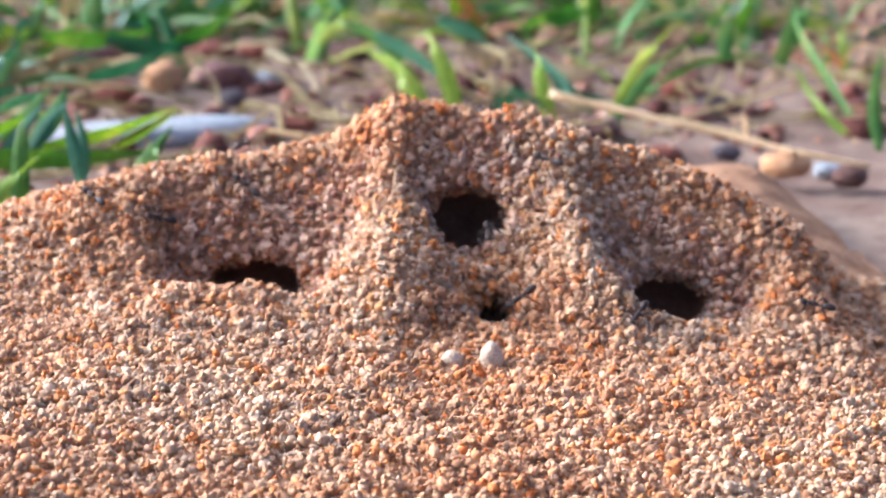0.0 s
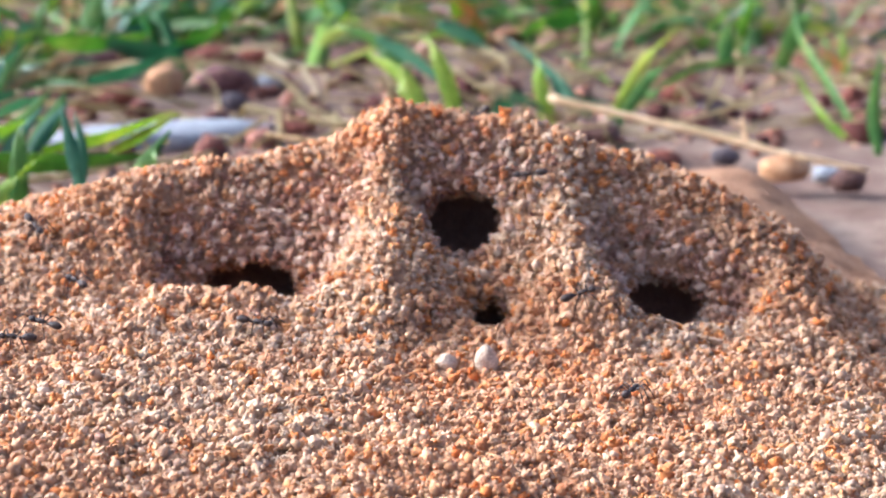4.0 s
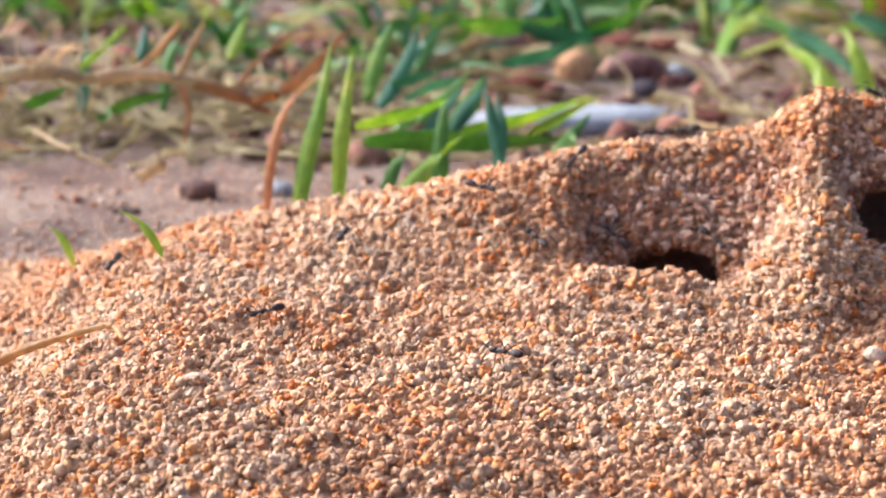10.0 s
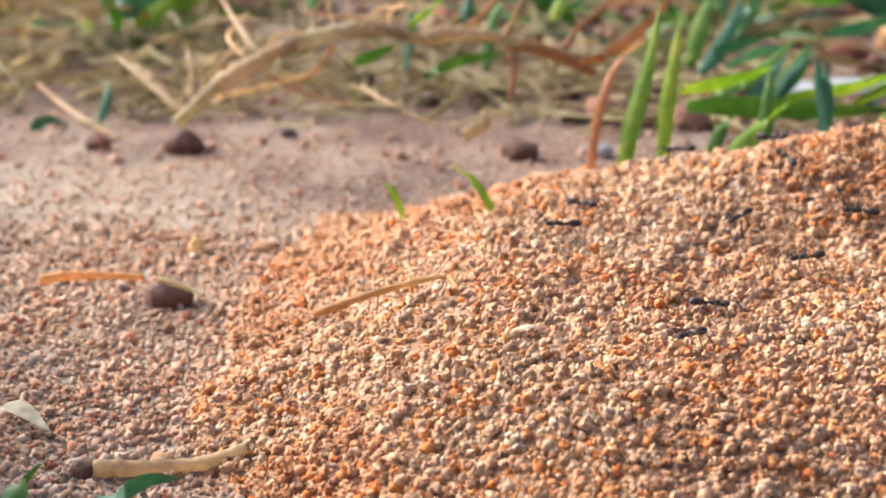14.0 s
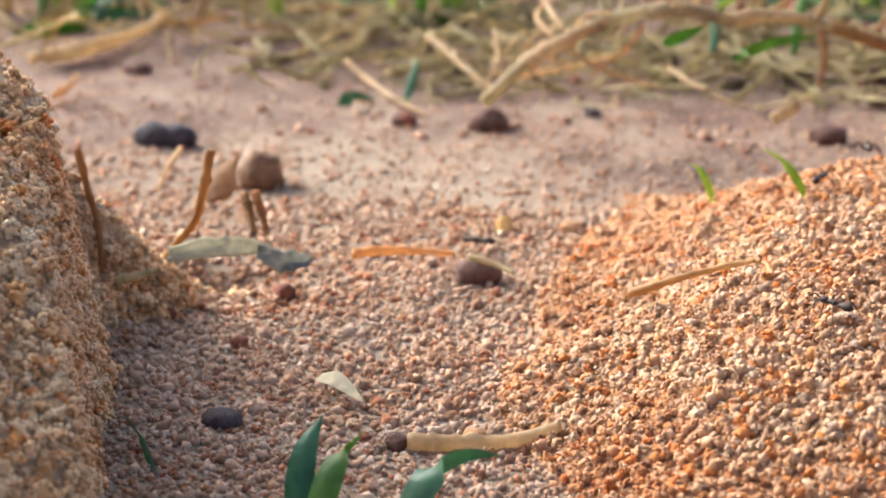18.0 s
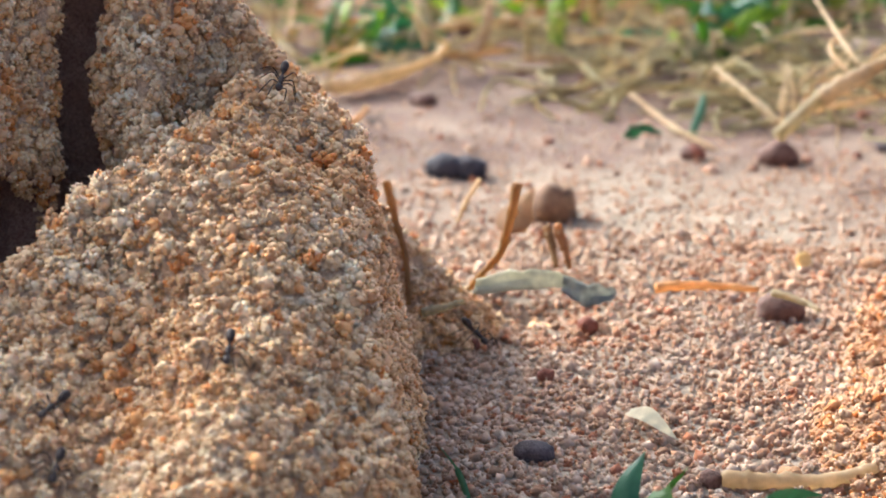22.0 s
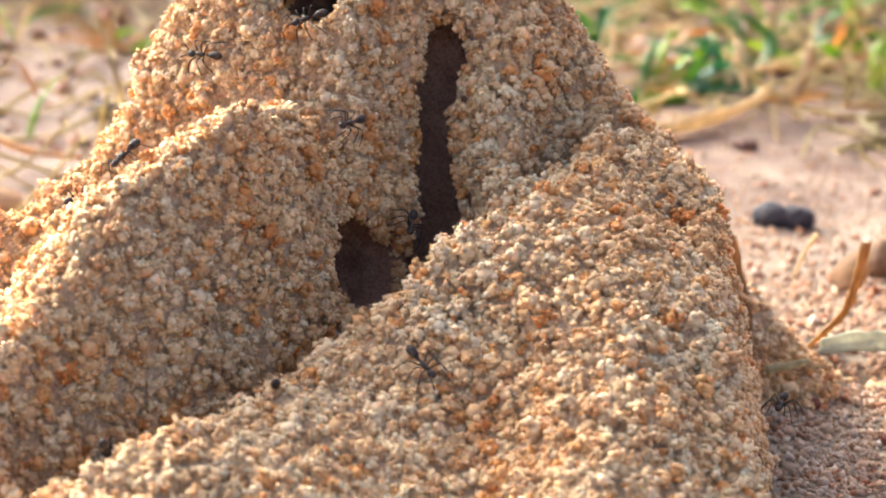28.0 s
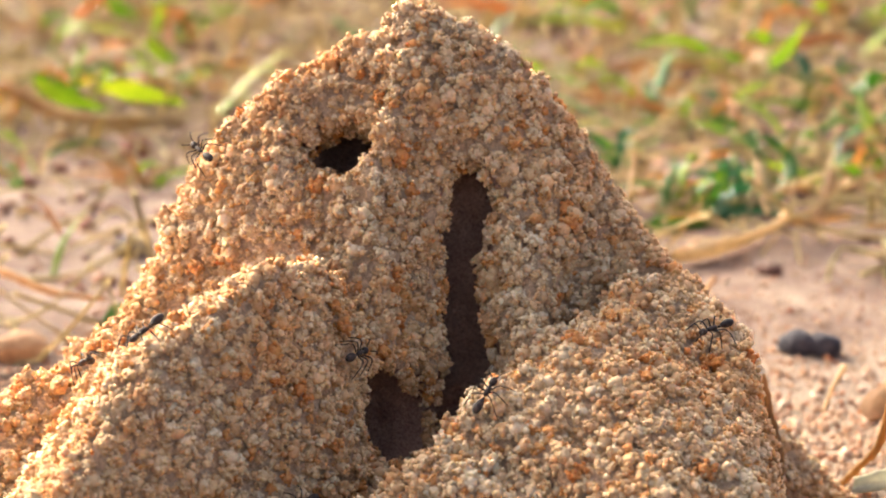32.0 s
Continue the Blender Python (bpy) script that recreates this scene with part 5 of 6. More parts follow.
dry_stem([(-54.7, 203.1, 8.6), (-53.9, 201.7, 7.0), (-53.2, 200.2, 5.3)], 0.5, STRAW_BROWN, "short broken straw stub standing upright")
dry_stem([(-53.7, 203.4, 8.8), (-52.7, 201.9, 6.9), (-51.9, 200.4, 5.2)], 0.5, STRAW_BROWN, "short broken straw stub standing upright")
dry_stem([(-65.3, 219.5, 8.7), (-65.9, 215.8, 7.4), (-66.3, 213.0, 5.7)], 0.3, STRAW_PALE)
dry_stem([(-62.7, 182.8, 5.6), (-60.9, 183.8, 5.9), (-59.1, 184.7, 6.3)], 0.5, STRAW_PALE)
dry_stem([(112.4, 284.9, 7.9), (121.4, 275.2, 6.8), (130.0, 265.8, 5.7), (136.1, 257.2, 5.1), (144.7, 249.9, 4.1)], 0.55, STRAW_PALE, "long dry runner lying behind the low mound")
dry_stem([(132.8, 262.8, 5.9), (133.0, 264.3, 7.5), (133.3, 265.6, 8.4)], 0.3, STRAW_PALE)
dry_stem([(81.5, 328.7, 6.7), (83.9, 323.4, 5.9), (88.4, 319.9, 6.0)], 0.9, STRAW_PALE)
dry_stem([(84.1, 317.0, 6.7), (84.3, 312.4, 5.9), (84.4, 307.6, 4.3)], 0.4, STRAW_PALE)
dry_stem([(77.0, 262.9, 7.3), (72.0, 266.7, 7.8), (68.7, 272.0, 7.5)], 0.5, STRAW)
dry_stem([(-103.9, 288.6, 2.2), (-98.0, 294.7, 2.8), (-91.7, 303.2, 3.7), (-90.0, 310.5, 4.9)], 0.9, STRAW_PALE, "pale dry grass stalk lying on bare soil")
dry_stem([(-97.0, 318.0, 10.6), (-95.2, 314.1, 7.0), (-93.7, 311.3, 3.7)], 0.4, STRAW_PALE)
dry_stem([(-69.7, 322.4, 0.6), (-64.4, 321.5, 0.1), (-60.0, 321.5, -0.2)], 1.0, STRAW_PALE)
dry_stem([(-50.8, 311.8, 2.2), (-45.0, 300.1, 1.2), (-39.1, 287.4, 0.4)], 0.9, STRAW_PALE)
dry_stem([(-60.4, 296.0, 1.5), (-53.1, 283.6, 0.2), (-45.6, 271.5, 0.0)], 0.4, STRAW_PALE)
dry_stem([(-38.4, 283.0, 3.0), (-38.2, 288.1, 5.3), (-39.2, 292.8, 7.4)], 0.3, STRAW_PALE)
dry_stem([(-91.5, 309.6, 3.3), (-86.6, 311.0, 3.2), (-82.1, 314.4, 3.3)], 0.5, STRAW)
dry_stem([(-94.2, 267.5, 2.2), (-93.0, 270.2, 2.8), (-92.5, 272.8, 3.8)], 0.5, STRAW)
dry_stem([(-79.6, 314.7, 2.2), (-71.0, 314.8, 1.7), (-67.1, 307.0, 0.9)], 0.4, STRAW)
dry_stem([(-102.2, 290.9, 1.8), (-96.8, 299.6, 1.7), (-92.1, 312.5, 2.4)], 0.9, STRAW_PALE)
dry_stem([(-100.0, 316.6, -0.2), (-98.4, 321.3, 3.2), (-98.7, 326.7, 7.5)], 0.5, STRAW_PALE)
dry_stem([(-98.3, 327.1, 8.3), (-96.0, 324.7, 4.4), (-95.0, 321.9, 0.6)], 0.5, STRAW_PALE)
dry_stem([(-186.5, 247.0, 6.1), (-177.3, 244.5, 4.4), (-167.7, 242.6, 4.3)], 0.6, STRAW)
dry_stem([(-262.2, 373.1, 9.3), (-249.9, 371.1, 4.9), (-237.9, 369.7, 3.2)], 1.6, STRAW)
dry_stem([(-237.9, 369.7, 3.2), (-229.7, 372.7, 2.9), (-222.4, 375.3, 2.1)], 1.2, STRAW)
dry_stem([(-90.4, 325.5, -0.9), (-87.1, 326.7, -1.0), (-83.9, 328.0, -0.7)], 0.6, STRAW)
dry_stem([(-116.4, 318.5, 10.3), (-115.9, 316.0, 8.1), (-115.6, 312.1, 5.4)], 0.4, STRAW_PALE)
stone((-37.1, 266.9, 0.0), (5.0, 4.0, 3.2), STONE_BROWN, "dark brown angular stone at the foot of a dry runner")
stone((-47.7, 267.3, 0.0), (2.6, 2.2, 1.9), STONE_RED, "small reddish-brown pebble on bare soil")
stone((-31.2, 202.6, 0.0), (4.6, 4.0, 3.0), STONE_BROWN, "rounded dark brown pebble half sunk in soil")
stone((-49.5, 196.5, 0.0), (2.0, 1.8, 1.8), STONE_RED, "small dark red pebble on the soil")
stone((-30.3, 221.7, 0.0), (1.6, 1.4, 1.9), STONE_YELLOW, "translucent yellow sand pebble")
stone((-48.3, 162.6, 0.0), (3.4, 2.6, 1.7), STONE_DARK, "dark grey-brown flat pebble on the soil")
stone((-32.9, 160.1, 0.0), (2.0, 1.7, 1.5), STONE_BROWN, "small dark brown pebble beside a straw")
stone((-50.9, 182.2, 0.0), (1.7, 1.5, 1.2), STONE_RED, "small brick-red soil crumb")
stone((-59.5, 189.6, 0.0), (1.4, 1.3, 1.2), STONE_RED, "small brick-red soil crumb")
stone((-60.2, 234.6, 0.0), (5.2, 4.4, 4.6), STONE_TAN, "rounded brown pebble with an orange side")
stone((5.6, 264.2, 0.0), (4.6, 3.6, 2.4), STONE_BROWN, "brown stone lying on pinkish soil")
stone((-48.1, 267.4, 0.0), (3.0, 2.5, 1.8), STONE_BROWN, "small brown stone on the soil")
stone((-23.3, 222.6, 0.0), (2.2, 1.8, 1.2), STONE_OCHRE, "small orange soil crumb")
stone((-26.7, 163.0, 0.0), (2.2, 1.8, 1.3), STONE_OCHRE, "orange sand lump resting by a straw")
stone((58.4, 298.2, 0.0), (34.0, 10.0, 3.4), STONE_SLATE, "long pale blue-grey slate pebble lying flat")
stone((58.1, 331.1, 0.0), (7.0, 5.6, 3.4), STONE_RED, "reddish-brown clod lying on the soil")
stone((59.2, 355.6, 0.0), (8.0, 6.4, 4.0), STONE_ROSE, "dark maroon lump of soil")
stone((76.4, 334.0, 0.0), (9.0, 7.2, 4.6), STONE_ROSE, "dark maroon lump of soil")
stone((74.8, 322.4, 0.0), (5.0, 4.0, 2.6), STONE_DARK, "dark grey stone among grass")
stone((66.8, 335.9, 0.0), (6.0, 4.8, 5.0), STONE_OCHRE, "ochre-brown pebble on pinkish soil")
stone((64.7, 349.9, 0.0), (5.0, 4.0, 3.0), STONE_SLATE, "blue-grey pebble on the soil")
stone((83.4, 332.7, 0.0), (5.0, 4.0, 3.4), STONE_SLATE, "blue-grey pebble on the soil")
stone((78.3, 357.0, 0.0), (8.0, 6.4, 3.5), STONE_RED, "reddish-brown clod lying on the soil")
stone((136.6, 255.8, 0.0), (7.0, 5.6, 3.0), STONE_OCHRE, "ochre-brown pebble on pinkish soil")
stone((134.9, 272.3, 0.0), (4.0, 3.2, 2.2), STONE_DARK, "dark grey stone among grass")
stone((144.1, 252.6, 0.0), (5.0, 4.0, 2.6), STONE_BROWN, "brown stone on pinkish soil")
stone((145.4, 261.8, 0.0), (4.0, 3.2, 2.0), STONE_SLATE, "blue-grey pebble on the soil")
stone((120.5, 287.5, 0.0), (8.0, 6.4, 3.4), STONE_BROWN, "brown stone on pinkish soil")
stone((127.0, 275.6, 0.0), (5.0, 4.0, 2.2), STONE_RED, "reddish-brown clod lying on the soil")
stone((145.0, 314.4, 0.0), (5.0, 4.0, 3.0), STONE_RED, "reddish-brown clod lying on the soil")
stone((145.3, 299.7, 0.0), (6.0, 4.8, 2.6), STONE_DARK, "dark grey stone among grass")
stone((123.5, 271.3, 0.0), (4.0, 3.2, 2.0), STONE_BROWN, "brown stone on pinkish soil")
stone((167.9, 299.4, 0.0), (4.5, 3.6, 4.5), STONE_RED, "reddish-brown clod lying on the soil")
stone((80.7, 302.8, 0.0), (5.0, 4.0, 2.2), STONE_RED, "reddish-brown clod lying on the soil")
stone((45.7, 329.3, 0.0), (4.0, 3.2, 3.0), STONE_ROSE, "dark maroon lump of soil")
stone((101.5, 352.7, 0.0), (6.0, 4.8, 2.5), STONE_BROWN, "brown stone on pinkish soil")
stone((161.2, 374.5, 0.0), (7.0, 5.6, 3.0), STONE_ROSE, "dark maroon lump of soil")
stone((162.4, 331.7, 0.0), (6.0, 4.8, 2.4), STONE_BROWN, "brown stone on pinkish soil")
stone((86.5, 357.0, 0.0), (6.0, 4.8, 3.0), STONE_RED, "reddish-brown clod lying on the soil")
stone((13.7, 285.5, 0.0), (4.0, 3.2, 2.0), STONE_BROWN, "brown stone on pinkish soil")
stone((16.0, 265.9, 0.0), (3.0, 2.4, 1.8), STONE_SLATE, "blue-grey pebble on the soil")
stone((-24.4, 276.2, 0.0), (2.2, 1.8, 1.2), STONE_DARK, "dark grey stone on the soil")
stone((-6.3, 295.0, 0.0), (3.4, 2.7, 1.6), STONE_BROWN, "brown stone on pinkish soil")
stone((-225.2, 356.8, 0.0), (6.0, 5.0, 5.0), STONE_RED, "dark red lump among dry grass")
stone((-173.0, 226.3, 0.0), (7.0, 6.0, 4.0), STONE_OCHRE, "tan clod of dry soil")
stone((-186.7, 282.5, 0.0), (5.0, 4.0, 3.0), STONE_DARK, "dark stone on bare soil")
stone((-88.9, 288.3, 0.0), (4.0, 3.0, 1.8), STONE_BROWN, "small brown stone on bare soil")
stone((67.8, 174.3, 7.0), (2.1, 2.0, 2.4), STONE_CREAM, "cream quartz pebble standing out of the sand")
stone((64.2, 174.8, 7.5), (1.8, 1.7, 1.4), STONE_CREAM, "cream quartz grain in the sand")
stone((3.6, 168.6, 9.0), (2.0, 1.8, 0.9), STONE_CREAM, "cream quartz flake in the sand")
tuft(0, 50, 383, 1.10, 0)
tuft(1, 65, 375, 1.30, 77)
tuft(0, 80, 377, 1.20, 154)
tuft(2, 61, 404, 1.20, 231)
tuft(1, 95, 398, 1.20, 308)
tuft(0, 107, 384, 1.20, 25)
tuft(1, 119, 397, 1.30, 102)
tuft(2, 126, 364, 1.20, 179)
tuft(0, 140, 384, 1.10, 256)
tuft(1, 154, 388, 1.20, 333)
tuft(2, 170, 388, 1.10, 50)
tuft(0, 171, 361, 0.80, 127)
tuft(1, 193, 381, 1.20, 204)
tuft(0, 195, 357, 1.10, 281)
tuft(2, 174, 320, 0.80, 358)
tuft(1, 43, 340, 0.80, 75)
tuft(0, -55, 338, 1.00, 152)
tuft(1, -50, 352, 1.00, 229)
tuft(2, -62, 361, 1.10, 306)
tuft(1, 14, 354, 1.00, 23)
tuft(0, 24, 328, 0.80, 100)
tuft(1, 37, 355, 1.00, 177)
tuft(0, 47, 356, 0.90, 254)
tuft(2, -12, 379, 1.00, 331)
tuft(0, 1, 382, 0.90, 48)
tuft(1, 62, 376, 1.20, 125)
tuft(0, -52, 331, 1.10, 202)
tuft(1, -48, 345, 1.20, 279)
tuft(2, -113, 329, 0.90, 356)
tuft(0, -105, 335, 0.90, 73)
tuft(1, -93, 357, 0.90, 150)
tuft(2, -78, 359, 0.90, 227)
tuft(0, -71, 371, 1.00, 304)
tuft(1, -129, 356, 0.90, 21)
tuft(2, -106, 371, 1.00, 98)
tuft(1, -43, 365, 1.00, 175)
tuft(0, -103, 323, 0.80, 252)
tuft(1, -102, 349, 0.80, 329)
tuft(3, -89, 351, 1.00, 46)
tuft(3, -93, 396, 1.20, 123)
tuft(1, -109, 418, 1.20, 200)
tuft(3, -124, 397, 1.30, 277)
tuft(3, -146, 425, 1.30, 354)
tuft(3, -132, 471, 1.60, 71)
tuft(2, -163, 501, 1.60, 148)
tuft(3, -123, 524, 1.80, 225)
tuft(3, -189, 517, 1.80, 302)
tuft(2, -263, 400, 1.30, 19)
tuft(2, -249, 409, 1.20, 96)
tuft(3, -319, 483, 1.60, 173)
tuft(2, -278, 478, 1.40, 250)
tuft(3, -274, 507, 1.60, 327)
tuft(2, -322, 524, 1.70, 44)
tuft(2, -235, 334, 0.90, 121)
tuft(3, -209, 329, 0.80, 198)
tuft(3, -265, 380, 1.10, 275)
tuft(3, -241, 418, 1.10, 352)
tuft(3, -164, 451, 1.20, 69)


# ---- ants ----
def ant_material():
    m, nt, b = nodes_of("ant_cuticle", 0.6, 0.2)
    n = noise_tex(nt, 2500, 3)
    nt.links.new(ramp(nt, n.outputs["Fac"], [(0.35, (0.018, 0.013, 0.011)), (0.7, (0.075, 0.05, 0.04))]), b.inputs["Base Color"])
    bump(nt, b, n.outputs["Fac"], 0.00004, 0.4)
    return m


MAT_ANT = ant_material()


def lump_bm(center, size, rings=8, sides=10):
    bm = bmesh.new()
    bmesh.ops.create_uvsphere(bm, u_segments=sides, v_segments=rings, radius=0.5)
    for v in bm.verts:
        v.co = Vector((v.co.x * size[0] * (1 + 0.25 * v.co.x), v.co.y * size[1], v.co.z * size[2])) + Vector(center)
        v.co *= MM
    return bm


def make_ant():
    """A small black ant, head along +x, feet at the origin's height."""
    top = thing("ant", "small black ant with thin bent legs walking on sand", "ant", group="ants of the nest")
    part("head", lump_bm((1.25, 0, 0.62), (0.76, 0.60, 0.50)), MAT_ANT, top)
    part("thorax", lump_bm((0.45, 0, 0.66), (1.05, 0.40, 0.44)), MAT_ANT, top)
    part("waist", lump_bm((-0.22, 0, 0.60), (0.36, 0.22, 0.30), 6, 8), MAT_ANT, top)
    part("gaster", lump_bm((-0.95, 0, 0.68), (1.25, 0.66, 0.64)), MAT_ANT, top)
    for s in (-1, 1):
        for x, fx in ((0.75, 1.5), (0.45, 0.35), (0.2, -0.95)):
            part("leg", tube_bm([(x, s * 0.18, 0.55), (x + (fx - x) * 0.35, s * 0.75, 0.95), (x + (fx - x) * 0.75, s * 1.15, 0.4), (fx, s * 1.45, -0.25)], 0.058, 9, 5, 0.5, 0.05), MAT_ANT, top)
        part("antenna", tube_bm([(1.5, s * 0.2, 0.8), (1.75, s * 0.5, 1.15), (2.15, s * 0.6, 0.85), (2.45, s * 0.65, 0.6)], 0.05, 8, 5, 0.2, 0.05), MAT_ANT, top)
    for ch in top.children:
        ch.data.transform(Matrix.Scale(1.14, 4))
    return top


ANT_COUNT = 39
ANT = make_ant()
ants_made = [0]
ANTS = [ANT] + [copy_thing(ANT, Matrix.Identity(4)) for _ in range(ANT_COUNT - 1)]


# where the ants slip into the nest
NEST_HOLES = ((50.2, 197.6), (71.6, 195.2), (71.6, 184.8), (91.1, 183.8), (-91.0, 156.2), (-87.9, 163.5), (-101.6, 168.4))


def ant_pose(x, y, dx, dy):
    """Standing on the surface at x, y, facing along dx, dy."""
    h = 1.6
    zx = float(surface_z(x + h, y) - surface_z(x - h, y)) / (2 * h)
    zy = float(surface_z(x, y + h) - surface_z(x, y - h)) / (2 * h)
    steep = max(1.0, math.hypot(zx, zy) / 1.6)
    up = Vector((-zx / steep, -zy / steep, 1)).normalized()
    f = Vector((dx, dy, 0))
    f = (f - up * f.dot(up)).normalized()
    side = up.cross(f)
    m = Matrix((f, side, up)).transposed().to_4x4()
    hole = min(math.hypot(x - a, y - b) for a, b in NEST_HOLES)
    m.translation = Vector((x, y, float(surface_z(x, y)) - 9 * float(smooth01((2.4 - hole) / 2)))) * MM + up * 1.1 * MM
    return m


LEG_STEPS = {}
for ch in ANT.children:
    if ch.name.startswith("leg"):
        low = sum((v.co for v in ch.data.vertices), Vector()) / len(ch.data.vertices)
        row = 0 if low.x > 0.0009 else 1 if low.x > 0.0002 else 2
        hip = Vector(((0.75, 0.45, 0.2)[row] * 1.14 * MM, math.copysign(0.2 * MM, low.y), 0.63 * MM))
        LEG_STEPS[ch.data.name] = (hip, 1 if (row % 2 == 0) == (low.y > 0) else -1)


def stride(ob, rows):
    """The legs swing in two threes while the ant walks."""
    times, flip = [(0.0, 0)], 1
    for (t0, x0, y0), (t1, x1, y1) in zip(rows, rows[1:]):
        if math.hypot(x1 - x0, y1 - y0) < 0.7 * (t1 - t0) or t1 - t0 > 6:
            continue
        n = max(1, int((t1 - t0) / 0.25))
        for k in range(n):
            t = t0 + (k + 0.5) * (t1 - t0) / n
            if 0.1 < t < 31.8 and t > times[-1][0] + 0.1:
                times.append((t, flip))
                flip = -flip
    times.append((32.0, 0))
    for ch in ob.children:
        if ch.data.name in LEG_STEPS:
            hip, side = LEG_STEPS[ch.data.name]
            turn = math.copysign(17, hip.y) * side
            walk(ch, [(t, pose(*hip, 0, 0, turn * f) @ pose(*(-hip))) for t, f in times])


def ant(rows):
    """One ant, keyed through (seconds, x, y) on the ground."""
    ob = ANTS[ants_made[0]]
    ants_made[0] += 1
    keys, last = [], None
    for i, (t, x, y) in enumerate(rows):
        x2, y2 = rows[min(i + 1, len(rows) - 1)][1:]
        x1, y1 = rows[max(i - 1, 0)][1:]
        dx, dy = x2 - x1, y2 - y1
        if math.hypot(dx, dy) < 0.8:
            dx, dy = last if last else (math.cos(ants_made[0] * 2.4), math.sin(ants_made[0] * 2.4))
        a = math.atan2(dy, dx)
        if last:
            b = math.atan2(last[1], last[0])
            a = b + max(-1.1, min(1.1, (a - b + math.pi) % math.tau - math.pi))
        last = (math.cos(a), math.sin(a))
        if not keys or t > keys[-1][0] + 0.05:
            keys.append((t, ant_pose(x, y, *last)))
    walk(ob, keys)
    stride(ob, rows)


def motions():
    ant([(0.0, 52.1, 206.6), (1.0, 51.8, 207.5), (2.0, 51.0, 207.7), (3.0, 56.6, 203.4), (3.3, 50.2, 197.6), (4.4, 50.2, 197.6), (4.93, 49.1, 182.4), (5.47, 48.1, 167.1), (6.0, 47.0, 151.9), (7.0, 58.6, 153.3), (8.0, 70.8, 161.2), (8.8, 71.6, 184.8), (9.2, 57.9, 180.2), (9.6, 44.1, 175.7), (10.0, 30.4, 171.1), (11.0, 39.7, 184.0), (12.0, 32.6, 177.1), (13.0, 24.1, 172.8), (13.45, 37.2, 185.2), (13.9, 50.2, 197.6), (15.0, 50.2, 197.6), (15.6, 33.8, 200.6), (16.2, 17.4, 203.7), (16.8, 0.9, 206.7), (17.4, -15.5, 209.8), (18.0, -31.9, 212.8), (19.0, -32.0, 213.0), (19.34, -15.6, 209.9), (19.68, 0.9, 206.8), (20.02, 17.3, 203.8), (20.36, 33.8, 200.7), (20.7, 50.2, 197.6), (32.0, 50.2, 197.6)])
    ant([(0.0, 42.1, 205.2), (1.0, 40.2, 205.3), (2.0, 51.2, 212.0), (2.5, 50.2, 197.6), (6.6, 50.2, 197.6), (7.0, 56.6, 203.0), (8.0, 55.6, 204.5), (9.0, 55.7, 201.7), (10.0, 55.8, 201.6), (11.0, 56.0, 201.6), (11.3, 50.2, 197.6), (12.8, 50.2, 197.6), (13.4, 35.7, 207.1), (14.0, 21.1, 216.5), (14.45, 35.7, 207.1), (14.9, 50.2, 197.6), (17.8, 50.2, 197.6), (18.35, 34.5, 198.5), (18.9, 18.9, 199.4), (19.45, 3.2, 200.4), (20.0, -12.5, 201.3), (20.32, 3.2, 200.4), (20.65, 18.9, 199.4), (20.98, 34.5, 198.5), (21.3, 50.2, 197.6), (32.0, 50.2, 197.6)])
    ant([(0.0, 37.0, 206.6), (1.0, 36.1, 209.0), (2.0, 30.3, 203.1), (3.0, 31.6, 208.1), (6.0, 30.0, 200.6), (7.0, 37.1, 205.7), (8.0, 31.2, 206.9), (9.0, 27.5, 208.7), (10.0, 33.2, 207.4), (11.0, 39.1, 189.6), (12.0, 42.4, 189.3), (12.4, 50.2, 197.6), (13.2, 50.2, 197.6), (14.0, 30.7, 207.3), (14.8, 50.2, 197.6), (18.8, 50.2, 197.6), (19.33, 35.2, 199.5), (19.87, 20.2, 201.3), (20.4, 5.2, 203.2), (20.93, -9.7, 205.1), (21.47, -24.7, 206.9), (22.0, -39.7, 208.8), (23.08, -24.7, 206.9), (24.17, -9.7, 205.1), (25.25, 5.3, 203.2), (26.33, 20.2, 201.3), (27.42, 35.2, 199.5), (28.5, 50.2, 197.6), (32.0, 50.2, 197.6)])
    ant([(0.0, 80.9, 196.3), (1.0, 80.5, 197.0), (2.0, 80.3, 196.6), (3.0, 80.5, 196.0), (6.0, 76.6, 197.5), (7.0, 78.0, 197.8), (8.0, 78.2, 198.2), (9.0, 77.8, 198.0), (9.3, 71.6, 195.2), (10.0, 52.0, 212.5), (10.5, 50.2, 197.6), (10.9, 50.2, 197.6), (11.45, 42.2, 184.4), (12.0, 34.1, 171.2), (13.0, 26.9, 167.4), (14.0, 16.8, 165.4), (15.0, 18.1, 159.3), (18.0, 2.8, 168.4), (19.0, -4.2, 181.5), (19.27, 9.4, 185.5), (19.55, 23.0, 189.6), (19.83, 36.6, 193.6), (20.1, 50.2, 197.6), (32.0, 50.2, 197.6)])
    ant([(0.0, 77.9, 206.4), (1.0, 77.2, 206.9), (1.5, 71.6, 195.2), (2.0, 57.9, 201.2), (2.5, 44.2, 207.2), (3.0, 30.5, 213.2), (3.9, 50.2, 197.6), (6.5, 50.2, 197.6), (7.0, 50.9, 212.2), (8.0, 53.4, 211.0), (9.0, 40.5, 203.9), (10.0, 42.5, 208.6), (10.5, 50.2, 197.6), (12.5, 50.2, 197.6), (13.0, 36.0, 197.0), (13.5, 21.8, 196.4), (14.0, 7.6, 195.8), (15.0, 4.0, 191.8), (18.0, 3.1, 209.1), (18.3, 18.8, 205.3), (18.6, 34.5, 201.4), (18.9, 50.2, 197.6), (32.0, 50.2, 197.6)])
